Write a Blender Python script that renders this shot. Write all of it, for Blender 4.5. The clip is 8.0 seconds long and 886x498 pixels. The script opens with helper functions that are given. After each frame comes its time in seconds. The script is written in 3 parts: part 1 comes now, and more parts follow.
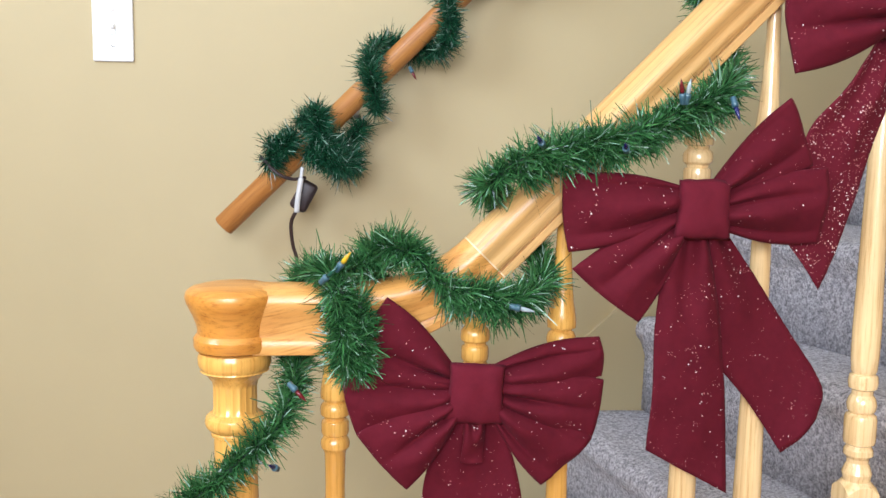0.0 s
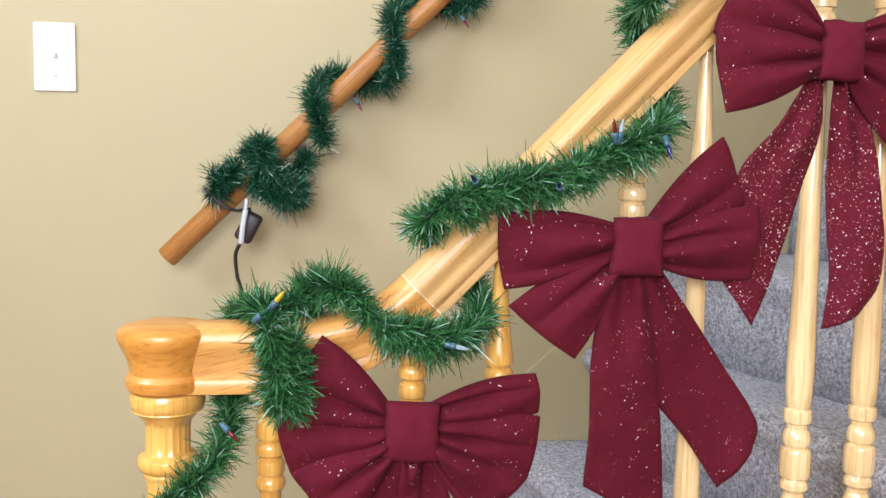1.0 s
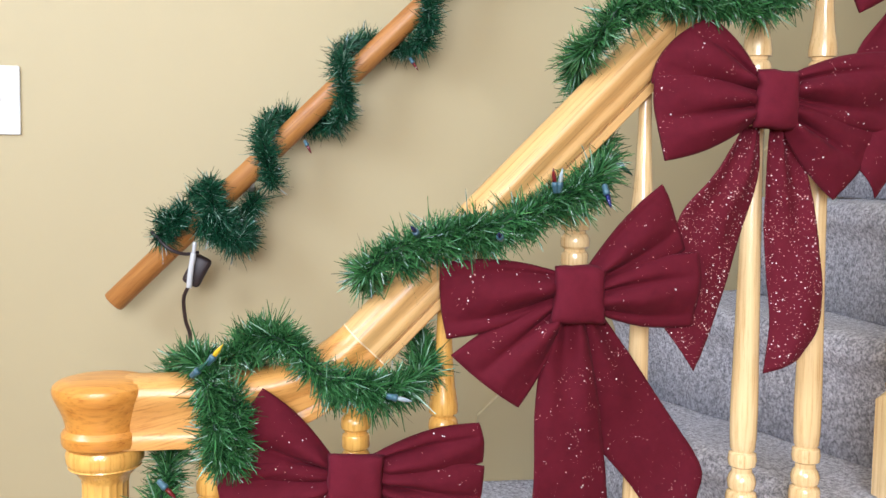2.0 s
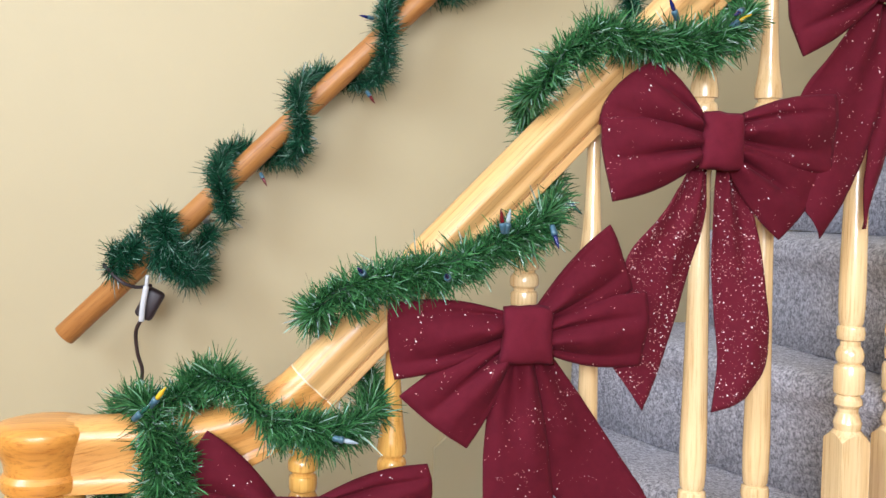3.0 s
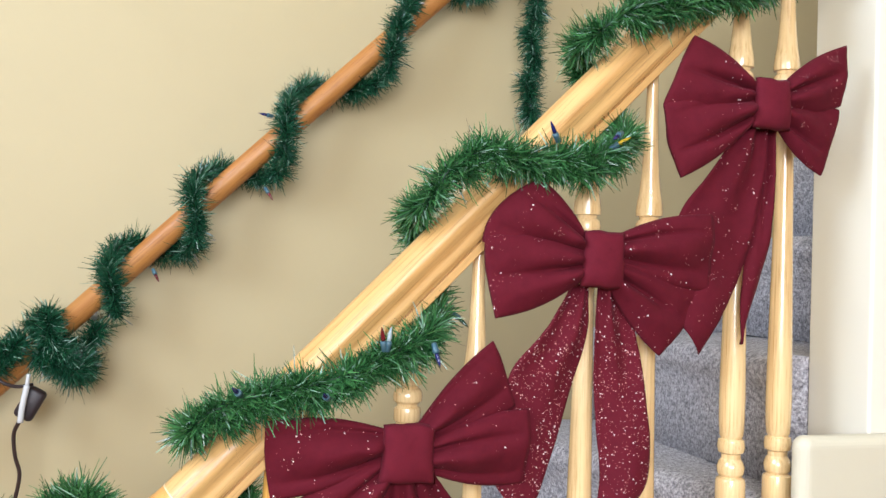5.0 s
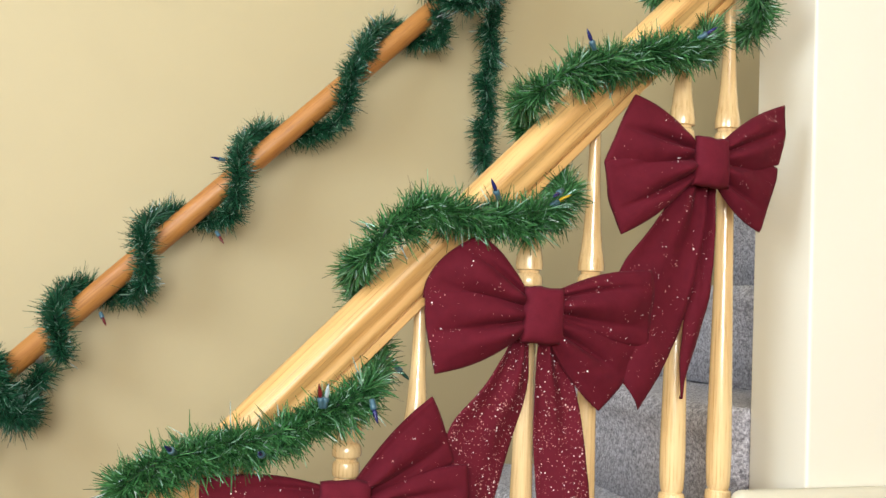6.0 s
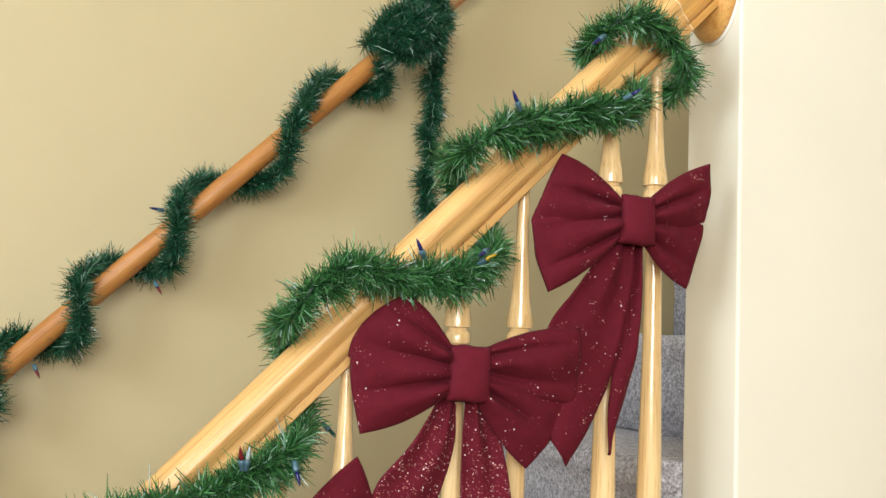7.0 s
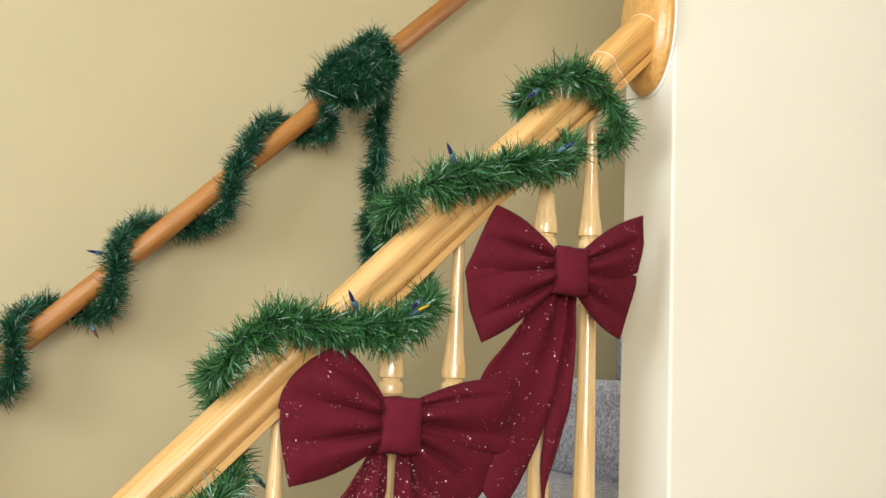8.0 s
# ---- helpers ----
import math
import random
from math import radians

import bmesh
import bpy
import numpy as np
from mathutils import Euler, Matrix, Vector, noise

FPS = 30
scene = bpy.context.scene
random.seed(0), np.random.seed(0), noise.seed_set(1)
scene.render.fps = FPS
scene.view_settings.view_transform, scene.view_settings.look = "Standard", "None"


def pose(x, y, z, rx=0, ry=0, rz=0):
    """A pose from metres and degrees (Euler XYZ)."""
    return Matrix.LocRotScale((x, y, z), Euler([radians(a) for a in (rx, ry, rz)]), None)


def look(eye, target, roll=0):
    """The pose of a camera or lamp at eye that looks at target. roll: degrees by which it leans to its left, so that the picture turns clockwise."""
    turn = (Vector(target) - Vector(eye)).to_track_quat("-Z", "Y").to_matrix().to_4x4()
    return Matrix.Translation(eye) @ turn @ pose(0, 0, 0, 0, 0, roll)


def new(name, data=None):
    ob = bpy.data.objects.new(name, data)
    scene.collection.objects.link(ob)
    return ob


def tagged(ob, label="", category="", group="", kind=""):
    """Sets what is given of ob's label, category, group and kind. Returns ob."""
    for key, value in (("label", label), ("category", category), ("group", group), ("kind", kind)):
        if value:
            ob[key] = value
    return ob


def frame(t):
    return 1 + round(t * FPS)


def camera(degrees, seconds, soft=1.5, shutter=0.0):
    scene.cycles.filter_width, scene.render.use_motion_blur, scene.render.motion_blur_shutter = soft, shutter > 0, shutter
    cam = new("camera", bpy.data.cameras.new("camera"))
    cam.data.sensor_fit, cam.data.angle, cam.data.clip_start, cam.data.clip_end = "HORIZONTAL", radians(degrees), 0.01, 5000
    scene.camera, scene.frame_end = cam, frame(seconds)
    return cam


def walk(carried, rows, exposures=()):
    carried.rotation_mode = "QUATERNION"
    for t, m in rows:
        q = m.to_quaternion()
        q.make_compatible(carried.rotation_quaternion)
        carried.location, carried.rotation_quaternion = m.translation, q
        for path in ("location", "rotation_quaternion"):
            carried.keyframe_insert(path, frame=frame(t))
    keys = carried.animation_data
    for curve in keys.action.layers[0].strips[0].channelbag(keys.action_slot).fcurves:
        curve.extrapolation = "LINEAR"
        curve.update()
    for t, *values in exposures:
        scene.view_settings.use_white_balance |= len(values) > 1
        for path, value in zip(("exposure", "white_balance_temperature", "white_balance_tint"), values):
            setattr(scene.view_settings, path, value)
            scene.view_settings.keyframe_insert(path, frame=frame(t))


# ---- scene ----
cam = camera(49.9, 8.0)
PATH = [
    (0, (-0.143, -1.042, 1.018), (0.055, 0.932, 0.765), 0.9),
    (0.5, (-0.125, -1.044, 1.025), (0.113, 0.928, 0.794), 1.0),
    (1, (-0.114, -1.042, 1.036), (0.161, 0.928, 0.828), 1.1),
    (1.5, (-0.1, -1.041, 1.049), (0.214, 0.926, 0.872), 0.9),
    (3, (-0.065, -1.042, 1.081), (0.343, 0.913, 0.976), 1.0),
    (3.5, (-0.052, -1.044, 1.093), (0.4, 0.903, 1.018), 1.4),
    (4, (-0.046, -1.041, 1.109), (0.445, 0.897, 1.074), 1.8),
    (4.5, (-0.036, -1.043, 1.121), (0.493, 0.885, 1.129), 1.8),
    (6, (0.006, -1.064, 1.166), (0.624, 0.835, 1.269), 2.4),
    (6.5, (0.024, -1.073, 1.183), (0.67, 0.815, 1.322), 2.6),
    (7, (0.047, -1.086, 1.196), (0.725, 0.787, 1.373), 2.3),
    (7.5, (0.058, -1.095, 1.208), (0.781, 0.757, 1.422), 2.7),
    (8, (0.073, -1.103, 1.218), (0.824, 0.734, 1.467), 2.5),
]
walk(cam, [(t, look(eye, target, roll)) for t, eye, target, roll in PATH], [(0, 0.03, 5700, 13), (3.5, 0.10, 5600, 15), (4.7, 0.08, 5650, 13), (6, -0.03, 6150, 9), (8, -0.20, 6300, 8)])

# ---- light ----
world = bpy.data.worlds.new("sky")
scene.world = world
world.use_nodes = True
wn = world.node_tree.nodes
sky = wn.new("ShaderNodeTexSky")
sky.sky_type = "NISHITA"
sky.sun_disc = False
sky.sun_elevation, sky.sun_rotation = radians(35), radians(200)
wn["Background"].inputs[1].default_value = 0.1
world.node_tree.links.new(sky.outputs[0], wn["Background"].inputs[0])

FLOOR, CEIL, WALL = -0.05, 3.3, 0.69


def window_lamp(name, eye, target, w, h, watts, colour):
    data = bpy.data.lights.new(name, "AREA")
    data.shape, data.size, data.size_y, data.energy, data.color = "RECTANGLE", w, h, watts, colour
    ob = new(name, data)
    ob.matrix_world = look(eye, target)
    return ob


window_lamp("window_daylight", (-1.58, -0.80, 2.1), (0.0, -0.80, 2.1), 1.2, 1.0, 53, (0.80, 0.90, 1.0))
window_lamp("window_daylight", (-0.7, -3.05, 1.8), (-0.7, 0.0, 1.7), 1.7, 1.5, 122, (0.99, 0.985, 0.97))

window_lamp("window_daylight", (2.58, 0.38, 2.65), (0.6, 0.38, 1.5), 0.46, 0.86, 10, (1.0, 0.95, 0.86))


# ---- materials ----
def material(name):
    m = bpy.data.materials.new(name)
    m.use_nodes = True
    return m, m.node_tree.nodes, m.node_tree.links, m.node_tree.nodes["Principled BSDF"]


def coords(N, L, scale=(1, 1, 1), turn=(0, 0, 0)):
    tc, mp = N.new("ShaderNodeTexCoord"), N.new("ShaderNodeMapping")
    mp.inputs["Scale"].default_value = scale
    mp.inputs["Rotation"].default_value = [radians(a) for a in turn]
    L.new(tc.outputs["Object"], mp.inputs["Vector"])
    return mp.outputs[0]


def noise_node(N, L, vec, scale, detail=4, rough=0.6):
    n = N.new("ShaderNodeTexNoise")
    n.inputs["Scale"].default_value, n.inputs["Detail"].default_value, n.inputs["Roughness"].default_value = scale, detail, rough
    L.new(vec, n.inputs["Vector"])
    return n.outputs["Fac"]


def ramp(N, L, fac, stops):
    r = N.new("ShaderNodeValToRGB")
    e = r.color_ramp.elements
    while len(e) < len(stops):
        e.new(0.5)
    for el, (p, c) in zip(e, stops):
        el.position, el.color = p, (*c, 1)
    L.new(fac, r.inputs[0])
    return r.outputs[0]


def mix(N, L, a, b, fac, kind="MIX"):
    n = N.new("ShaderNodeMix")
    n.data_type, n.blend_type = "RGBA", kind
    for sock, v in ((n.inputs[0], fac), (n.inputs[6], a), (n.inputs[7], b)):
        if hasattr(v, "links"):
            L.new(v, sock)
        else:
            sock.default_value = v if not isinstance(v, tuple) else (*v, 1)
    return n.outputs[2]


def bump(N, L, b, height, strength, distance):
    n = N.new("ShaderNodeBump")
    n.inputs["Strength"].default_value, n.inputs["Distance"].default_value = strength, distance
    L.new(height, n.inputs["Height"])
    L.new(n.outputs[0], b.inputs["Normal"])


def wood(name, light, dark, stretch, turn=(0, 0, 0), rough=0.3, grain=1.0, coat=0.45):
    """Varnished wood with a grain that runs along one axis."""
    m, N, L, b = material(name)
    spin = N.new("ShaderNodeMapping")
    L.new(coords(N, L, (1, 1, 1), turn), spin.inputs["Vector"])
    spin.inputs["Scale"].default_value = stretch
    v = spin.outputs[0]
    fine, broad = noise_node(N, L, v, 330 * grain, 5, 0.7), noise_node(N, L, v, 75 * grain, 4, 0.55)
    c = ramp(N, L, fine, [(0.30, dark), (0.48, light), (0.72, tuple(min(1, 1.1 * a) for a in light))])
    c2 = ramp(N, L, broad, [(0.33, (0.80, 0.68, 0.54)), (0.56, (1, 1, 1))])
    info = N.new("ShaderNodeObjectInfo")
    tone = ramp(N, L, info.outputs["Random"], [(0, (0.9, 0.87, 0.82)), (1, (1, 1, 1))])
    L.new(mix(N, L, mix(N, L, c, c2, 0.8, "MULTIPLY"), tone, 1.0, "MULTIPLY"), b.inputs["Base Color"])
    b.inputs["Roughness"].default_value = rough
    b.inputs["Coat Weight"].default_value, b.inputs["Coat Roughness"].default_value = coat, 0.12
    bump(N, L, b, fine, 0.12, 0.001)
    return m


OAK_L, OAK_D = (0.87, 0.64, 0.33), (0.66, 0.40, 0.155)
m_oak_up = wood("oak_upright", OAK_L, OAK_D, (1, 1, 0.028), rough=0.22, coat=0.9)
m_oak_rail = wood("oak_rail", (0.70, 0.435, 0.165), (0.45, 0.235, 0.075), (0.03, 1, 1), (0, 45.5, 0), 0.40, coat=0.12)
m_oak_level = wood("oak_level", (0.67, 0.30, 0.05), (0.44, 0.155, 0.022), (0.05, 1, 1), rough=0.34, coat=0.25)
m_oak_ease = wood("oak_easing", (0.68, 0.34, 0.085), (0.46, 0.18, 0.034), (0.05, 1, 1), (0, 15, 0), 0.36, coat=0.2)
m_oak_end = wood("oak_rail_end", (0.70, 0.40, 0.12), (0.50, 0.24, 0.06), (0.03, 1, 1), (0, 45.5, 0), 0.32, coat=0.3)
m_newel = wood("oak_newel", (0.80, 0.445, 0.10), (0.60, 0.29, 0.055), (1, 1, 0.028), rough=0.22)
m_oak_wall = wood("oak_wall_rail", (0.45, 0.195, 0.042), (0.32, 0.12, 0.024), (0.06, 1, 1), (0, 44.3, 0), 0.55, coat=0.12)

m_floor = wood("floor_wood", (0.22, 0.11, 0.045), (0.13, 0.06, 0.022), (0.05, 1, 1), rough=0.4, grain=0.4)


def plaster(name, colour, spread=0.05):
    m, N, L, b = material(name)
    v = coords(N, L)
    broad, fine = noise_node(N, L, v, 2.2, 3), noise_node(N, L, v, 240, 3)
    c = ramp(N, L, broad, [(0.3, tuple(a * (1 - spread) for a in colour)), (0.7, colour)])
    L.new(c, b.inputs["Base Color"])
    b.inputs["Roughness"].default_value = 0.55
    b.inputs["Specular IOR Level"].default_value = 0.3
    bump(N, L, b, fine, 0.15, 0.0006)
    return m


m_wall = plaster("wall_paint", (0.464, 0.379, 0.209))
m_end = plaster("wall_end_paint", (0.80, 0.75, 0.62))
# the wall end's cream again, darkened in colour for the shade on its foot
m_foot_shaded = plaster("wall_end_paint_shaded", (0.64, 0.585, 0.44))
m_ceil = plaster("ceiling_paint", (0.8, 0.79, 0.76))


def carpet():
    m, N, L, b = material("carpet_pile")
    v = coords(N, L)
    tuft, fleck, broad = noise_node(N, L, v, 250, 2, 0.8), noise_node(N, L, v, 120, 2, 0.5), noise_node(N, L, v, 5, 3)
    c = ramp(N, L, tuft, [(0.36, (0.27, 0.255, 0.275)), (0.5, (0.55, 0.53, 0.57)), (0.64, (0.78, 0.76, 0.79))])
    c2 = ramp(N, L, fleck, [(0.36, (0.5, 0.49, 0.5)), (0.55, (1, 1, 1))])
    c3 = ramp(N, L, broad, [(0.3, (0.86, 0.86, 0.88)), (0.7, (1, 0.99, 0.97))])
    L.new(mix(N, L, mix(N, L, c, c2, 0.8, "MULTIPLY"), c3, 1.0, "MULTIPLY"), b.inputs["Base Color"])
    b.inputs["Roughness"].default_value = 0.95
    b.inputs["Specular IOR Level"].default_value = 0.1
    b.inputs["Sheen Weight"].default_value = 0.25
    bump(N, L, b, tuft, 0.9, 0.005)
    return m


m_carpet = carpet()


def velvet(name, colour, amount):
    """Wine-red felted cloth with glitter flecks."""
    m, N, L, b = material(name)
    v = coords(N, L)
    weave, broad = noise_node(N, L, v, 900, 2), noise_node(N, L, v, 55, 6, 0.75)
    c = ramp(N, L, broad, [(0.30, tuple(a * 0.86 for a in colour)), (0.5, colour), (0.72, tuple(a * 1.12 for a in colour))])
    patch = noise_node(N, L, v, 48, 3, 0.75)

    def math_node(kind, a, k, add=0.0):
        n = N.new("ShaderNodeMath")
        n.operation = kind
        for sock, val in zip(n.inputs, (a, k, add)):
            if hasattr(val, "links"):
                L.new(val, sock)
            else:
                sock.default_value = val
        return n.outputs[0]

    even = math_node("MULTIPLY_ADD", patch, 0.7, 0.3)
    out = c
    # a fine dust of pink glitter, then larger bright flecks over it
    for scale, limit, radius, stops in ((700, amount - 0.01, 0.36, [(0.0, (0.20, 0.04, 0.05)), (0.6, (0.48, 0.19, 0.17)), (1.0, (0.85, 0.55, 0.5))]),
                                        (430, amount - 0.005, 0.35, [(0.0, (0.34, 0.09, 0.10)), (0.4, (0.70, 0.38, 0.34)), (0.65, (1.0, 0.88, 0.82)), (1.0, (1.0, 0.97, 0.95))])):
        cells = N.new("ShaderNodeTexVoronoi")
        cells.inputs["Scale"].default_value = scale
        L.new(v, cells.inputs["Vector"])
        sep = N.new("ShaderNodeSeparateColor")
        L.new(cells.outputs["Color"], sep.inputs[0])
        few = math_node("GREATER_THAN", math_node("MULTIPLY", sep.outputs[0], even), limit)
        size = math_node("MULTIPLY_ADD", sep.outputs[2], radius * 0.7, radius * 0.5)
        near = math_node("LESS_THAN", cells.outputs["Distance"], size)
        out = mix(N, L, out, ramp(N, L, sep.outputs[1], stops), math_node("MULTIPLY", few, near))
    L.new(out, b.inputs["Base Color"])
    b.inputs["Roughness"].default_value = 0.85
    b.inputs["Specular IOR Level"].default_value = 0.15
    b.inputs["Sheen Weight"].default_value, b.inputs["Sheen Roughness"].default_value = 0.035, 0.5
    b.inputs["Sheen Tint"].default_value = (0.9, 0.3, 0.38, 1)
    bump(N, L, b, weave, 0.25, 0.0006)
    return m


WINE = (0.094, 0.0058, 0.0132)
m_velvet = velvet("wine_velvet", WINE, 0.685)
m_glitter = velvet("wine_velvet_glitter", (0.104, 0.0074, 0.0158), 0.561)
m_sparse = velvet("wine_velvet_sparse_glitter", WINE, 0.656)
m_plain = velvet("wine_velvet_plain", (0.112, 0.0078, 0.0170), 0.95)


def needles(name, deep, tip):
    m, N, L, b = material(name)
    geo = N.new("ShaderNodeNewGeometry")
    # the pale last stop paints glints of light onto a few needles
    c = ramp(N, L, geo.outputs["Random Per Island"], [(0.0, deep), (0.62, tip), (0.94, tuple(1.5 * a for a in tip)), (1.0, (0.36, 0.54, 0.42))])
    L.new(c, b.inputs["Base Color"])
    b.inputs["Roughness"].default_value = 0.26
    b.inputs["Specular IOR Level"].default_value = 0.6
    return m


m_needle = needles("green_needles", (0.009, 0.042, 0.013), (0.046, 0.150, 0.043))
m_needle_dark = needles("deep_green_needles", (0.006, 0.036, 0.018), (0.018, 0.084, 0.038))


def plain(name, colour, rough=0.5, metal=0.0, clear=0.0):
    m, N, L, b = material(name)
    v = coords(N, L)
    c = ramp(N, L, noise_node(N, L, v, 18, 2), [(0.3, tuple(0.94 * a for a in colour)), (0.7, colour)])
    L.new(c, b.inputs["Base Color"])
    b.inputs["Roughness"].default_value, b.inputs["Metallic"].default_value = rough, metal
    b.inputs["Transmission Weight"].default_value = clear
    return m


m_plate = plain("white_plastic", (0.82, 0.82, 0.80), 0.35)
m_screw = plain("screw_metal", (0.55, 0.53, 0.5), 0.35, 0.8)
m_socket = plain("teal_socket", (0.05, 0.115, 0.15), 0.3)
m_wire = plain("green_wire", (0.008, 0.03, 0.015), 0.5)
m_cord = plain("brown_cord", (0.035, 0.018, 0.014), 0.45)
m_dark = plain("dark_plastic", (0.03, 0.018, 0.018), 0.45)
m_clear = plain("milky_plastic", (0.58, 0.575, 0.56), 0.25)
m_glue = plain("pale_filler", (0.80, 0.62, 0.38), 0.6)
m_caulk = plain("white_caulk", (0.85, 0.82, 0.74), 0.6)
m_white = plain("white_trim", (0.8, 0.79, 0.75), 0.4)
m_bulb = {"yellow": plain("yellow_bulb", (0.75, 0.5, 0.02), 0.12, 0, 0.3), "red": plain("red_bulb", (0.16, 0.01, 0.015), 0.12, 0, 0.3),
          "blue": plain("blue_bulb", (0.015, 0.02, 0.13), 0.12, 0, 0.3), "clear": plain("clear_bulb", (0.55, 0.65, 0.68), 0.1, 0, 0.5),
          "green": plain("green_bulb", (0.02, 0.10, 0.06), 0.12, 0, 0.3)}
m_pane, _N, _L, _b = material("window_glass")
_b.inputs["Transmission Weight"].default_value, _b.inputs["Roughness"].default_value = 1.0, 0.0


# ---- building helpers ----
def part(name, bm, mat, parent=None, label="", smooth=True):
    me = bpy.data.meshes.new(name)
    bm.to_mesh(me)
    bm.free()
    return from_mesh(name, me, mat, parent, label, smooth)


def from_mesh(name, me, mat, parent=None, label="", smooth=True):
    me.materials.append(mat)
    me.polygons.foreach_set("use_smooth", [smooth] * len(me.polygons))
    ob = new(name, me)
    if parent:
        ob.parent = parent
    if label:
        tagged(ob, label)
    return ob


def empty(name, x, y, z, label, category, group="", kind=""):
    ob = new(name)
    ob.empty_display_size = 0.05
    ob.location = (x, y, z)
    bpy.context.view_layer.update()
    return tagged(ob, label, category, group, kind)


def put_in(ob, parent):
    """Parent a mesh made in world places without moving it."""
    ob.parent = parent
    ob.matrix_parent_inverse = Matrix.Translation(parent.location).inverted()
    return ob


def box(x0, x1, y0, y1, z0, z1, bevel=0.0, seg=2):
    bm = bmesh.new()
    bmesh.ops.create_cube(bm, size=1)
    for v in bm.verts:
        v.co = ((x0 + x1) / 2 + v.co.x * (x1 - x0), (y0 + y1) / 2 + v.co.y * (y1 - y0), (z0 + z1) / 2 + v.co.z * (z1 - z0))
    if bevel:
        bmesh.ops.bevel(bm, geom=bm.edges[:], offset=bevel, segments=seg, affect="EDGES", profile=0.5)
    return bm


def lathe(profile, n=28):
    """Rings of (z, r) about the z axis, capped."""
    bm = bmesh.new()
    rings = [[bm.verts.new((r * math.cos(2 * math.pi * k / n), r * math.sin(2 * math.pi * k / n), z)) for k in range(n)] for z, r in profile]
    for a, b in zip(rings, rings[1:]):
        for k in range(n):
            bm.faces.new((a[k], a[(k + 1) % n], b[(k + 1) % n], b[k]))
    bm.faces.new(rings[0][::-1])
    bm.faces.new(rings[-1])
    bmesh.ops.recalc_face_normals(bm, faces=bm.faces[:])
    return bm


def smooth_path(pts, step=0.004):
    """Catmull-Rom through the points, resampled evenly."""
    p = [np.array(a, float) for a in pts]
    p = [2 * p[0] - p[1]] + p + [2 * p[-1] - p[-2]]
    out = []
    for a, b, c, d in zip(p, p[1:], p[2:], p[3:]):
        for k in range(16):
            t = k / 16
            out.append(0.5 * (2 * b + (c - a) * t + (2 * a - 5 * b + 4 * c - d) * t * t + (3 * b - a - 3 * c + d) * t ** 3))
    out.append(p[-2])
    out = np.array(out)
    s = np.r_[0, np.cumsum(np.linalg.norm(np.diff(out, axis=0), axis=1))]
    n = max(3, int(s[-1] / step))
    q = np.linspace(0, s[-1], n)
    return np.stack([np.interp(q, s, out[:, k]) for k in range(3)], 1)


def tube(pts, r, n=8, step=0.006):
    path = smooth_path(pts, step)
    tang = np.gradient(path, axis=0)
    bm = bmesh.new()
    rings = []
    for p, t in zip(path, tang):
        t = Vector(t).normalized()
        a = t.orthogonal().normalized() if not rings else (side - t * side.dot(t)).normalized()
        side = a
        b = t.cross(a)
        rings.append([bm.verts.new(Vector(p) + r * (math.cos(2 * math.pi * k / n) * a + math.sin(2 * math.pi * k / n) * b)) for k in range(n)])
    for a, b in zip(rings, rings[1:]):
        for k in range(n):
            bm.faces.new((a[k], a[(k + 1) % n], b[(k + 1) % n], b[k]))
    bm.faces.new(rings[0][::-1])
    bm.faces.new(rings[-1])
    bmesh.ops.recalc_face_normals(bm, faces=bm.faces[:])
    return bm


def lerp(a, b, f):
    return a[0] + (b[0] - a[0]) * f, a[1] + (b[1] - a[1]) * f


# ---- the room ----
def wall_with_hole(name, axis, place, thick, a0, a1, hole):
    """A wall across x or y with one window opening (a0, a1, z0, z1), of four butted blocks joined."""
    h0, h1, z0, z1 = hole
    bm = bmesh.new()
    for b0, b1, c0, c1 in ((a0, h0, FLOOR, CEIL), (h1, a1, FLOOR, CEIL), (h0, h1, FLOOR, z0), (h0, h1, z1, CEIL)):
        lo, hi = (place, place + thick)
        blk = box(lo, hi, b0, b1, c0, c1) if axis == "x" else box(b0, b1, lo, hi, c0, c1)
        me = bpy.data.meshes.new("tmp")
        blk.to_mesh(me)
        blk.free()
        bm.from_mesh(me)
        bpy.data.meshes.remove(me)
    return tagged(part(name, bm, m_wall, smooth=False), "beige painted plaster wall with a window", "wall", kind="structure")


tagged(part("wall_north", box(-1.75, 2.72, WALL, WALL + 0.12, FLOOR, CEIL), m_wall, smooth=False), "warm beige painted stairwell wall", "wall", kind="structure")
wall_with_hole("wall_west", "x", -1.75, 0.12, -3.2, WALL, (-1.40, -0.20, 1.6, 2.6))
wall_with_hole("wall_south", "y", -3.2, 0.12, -1.63, 2.6, (-1.55, 0.15, 1.05, 2.55))
wall_with_hole("wall_east", "x", 2.6, 0.12, -3.2, WALL, (0.14, 0.62, 2.2, 3.1))
tagged(part("floor", box(-1.75, 2.72, -3.2, WALL + 0.12, FLOOR - 0.1, FLOOR), m_floor, smooth=False), "brown wooden floor at the foot of the stairs", "floor", kind="structure")
tagged(part("ceiling", box(-1.75, 2.72, -3.2, WALL + 0.12, CEIL, CEIL + 0.1), m_ceil, smooth=False), "plain white ceiling", "ceiling", kind="structure")
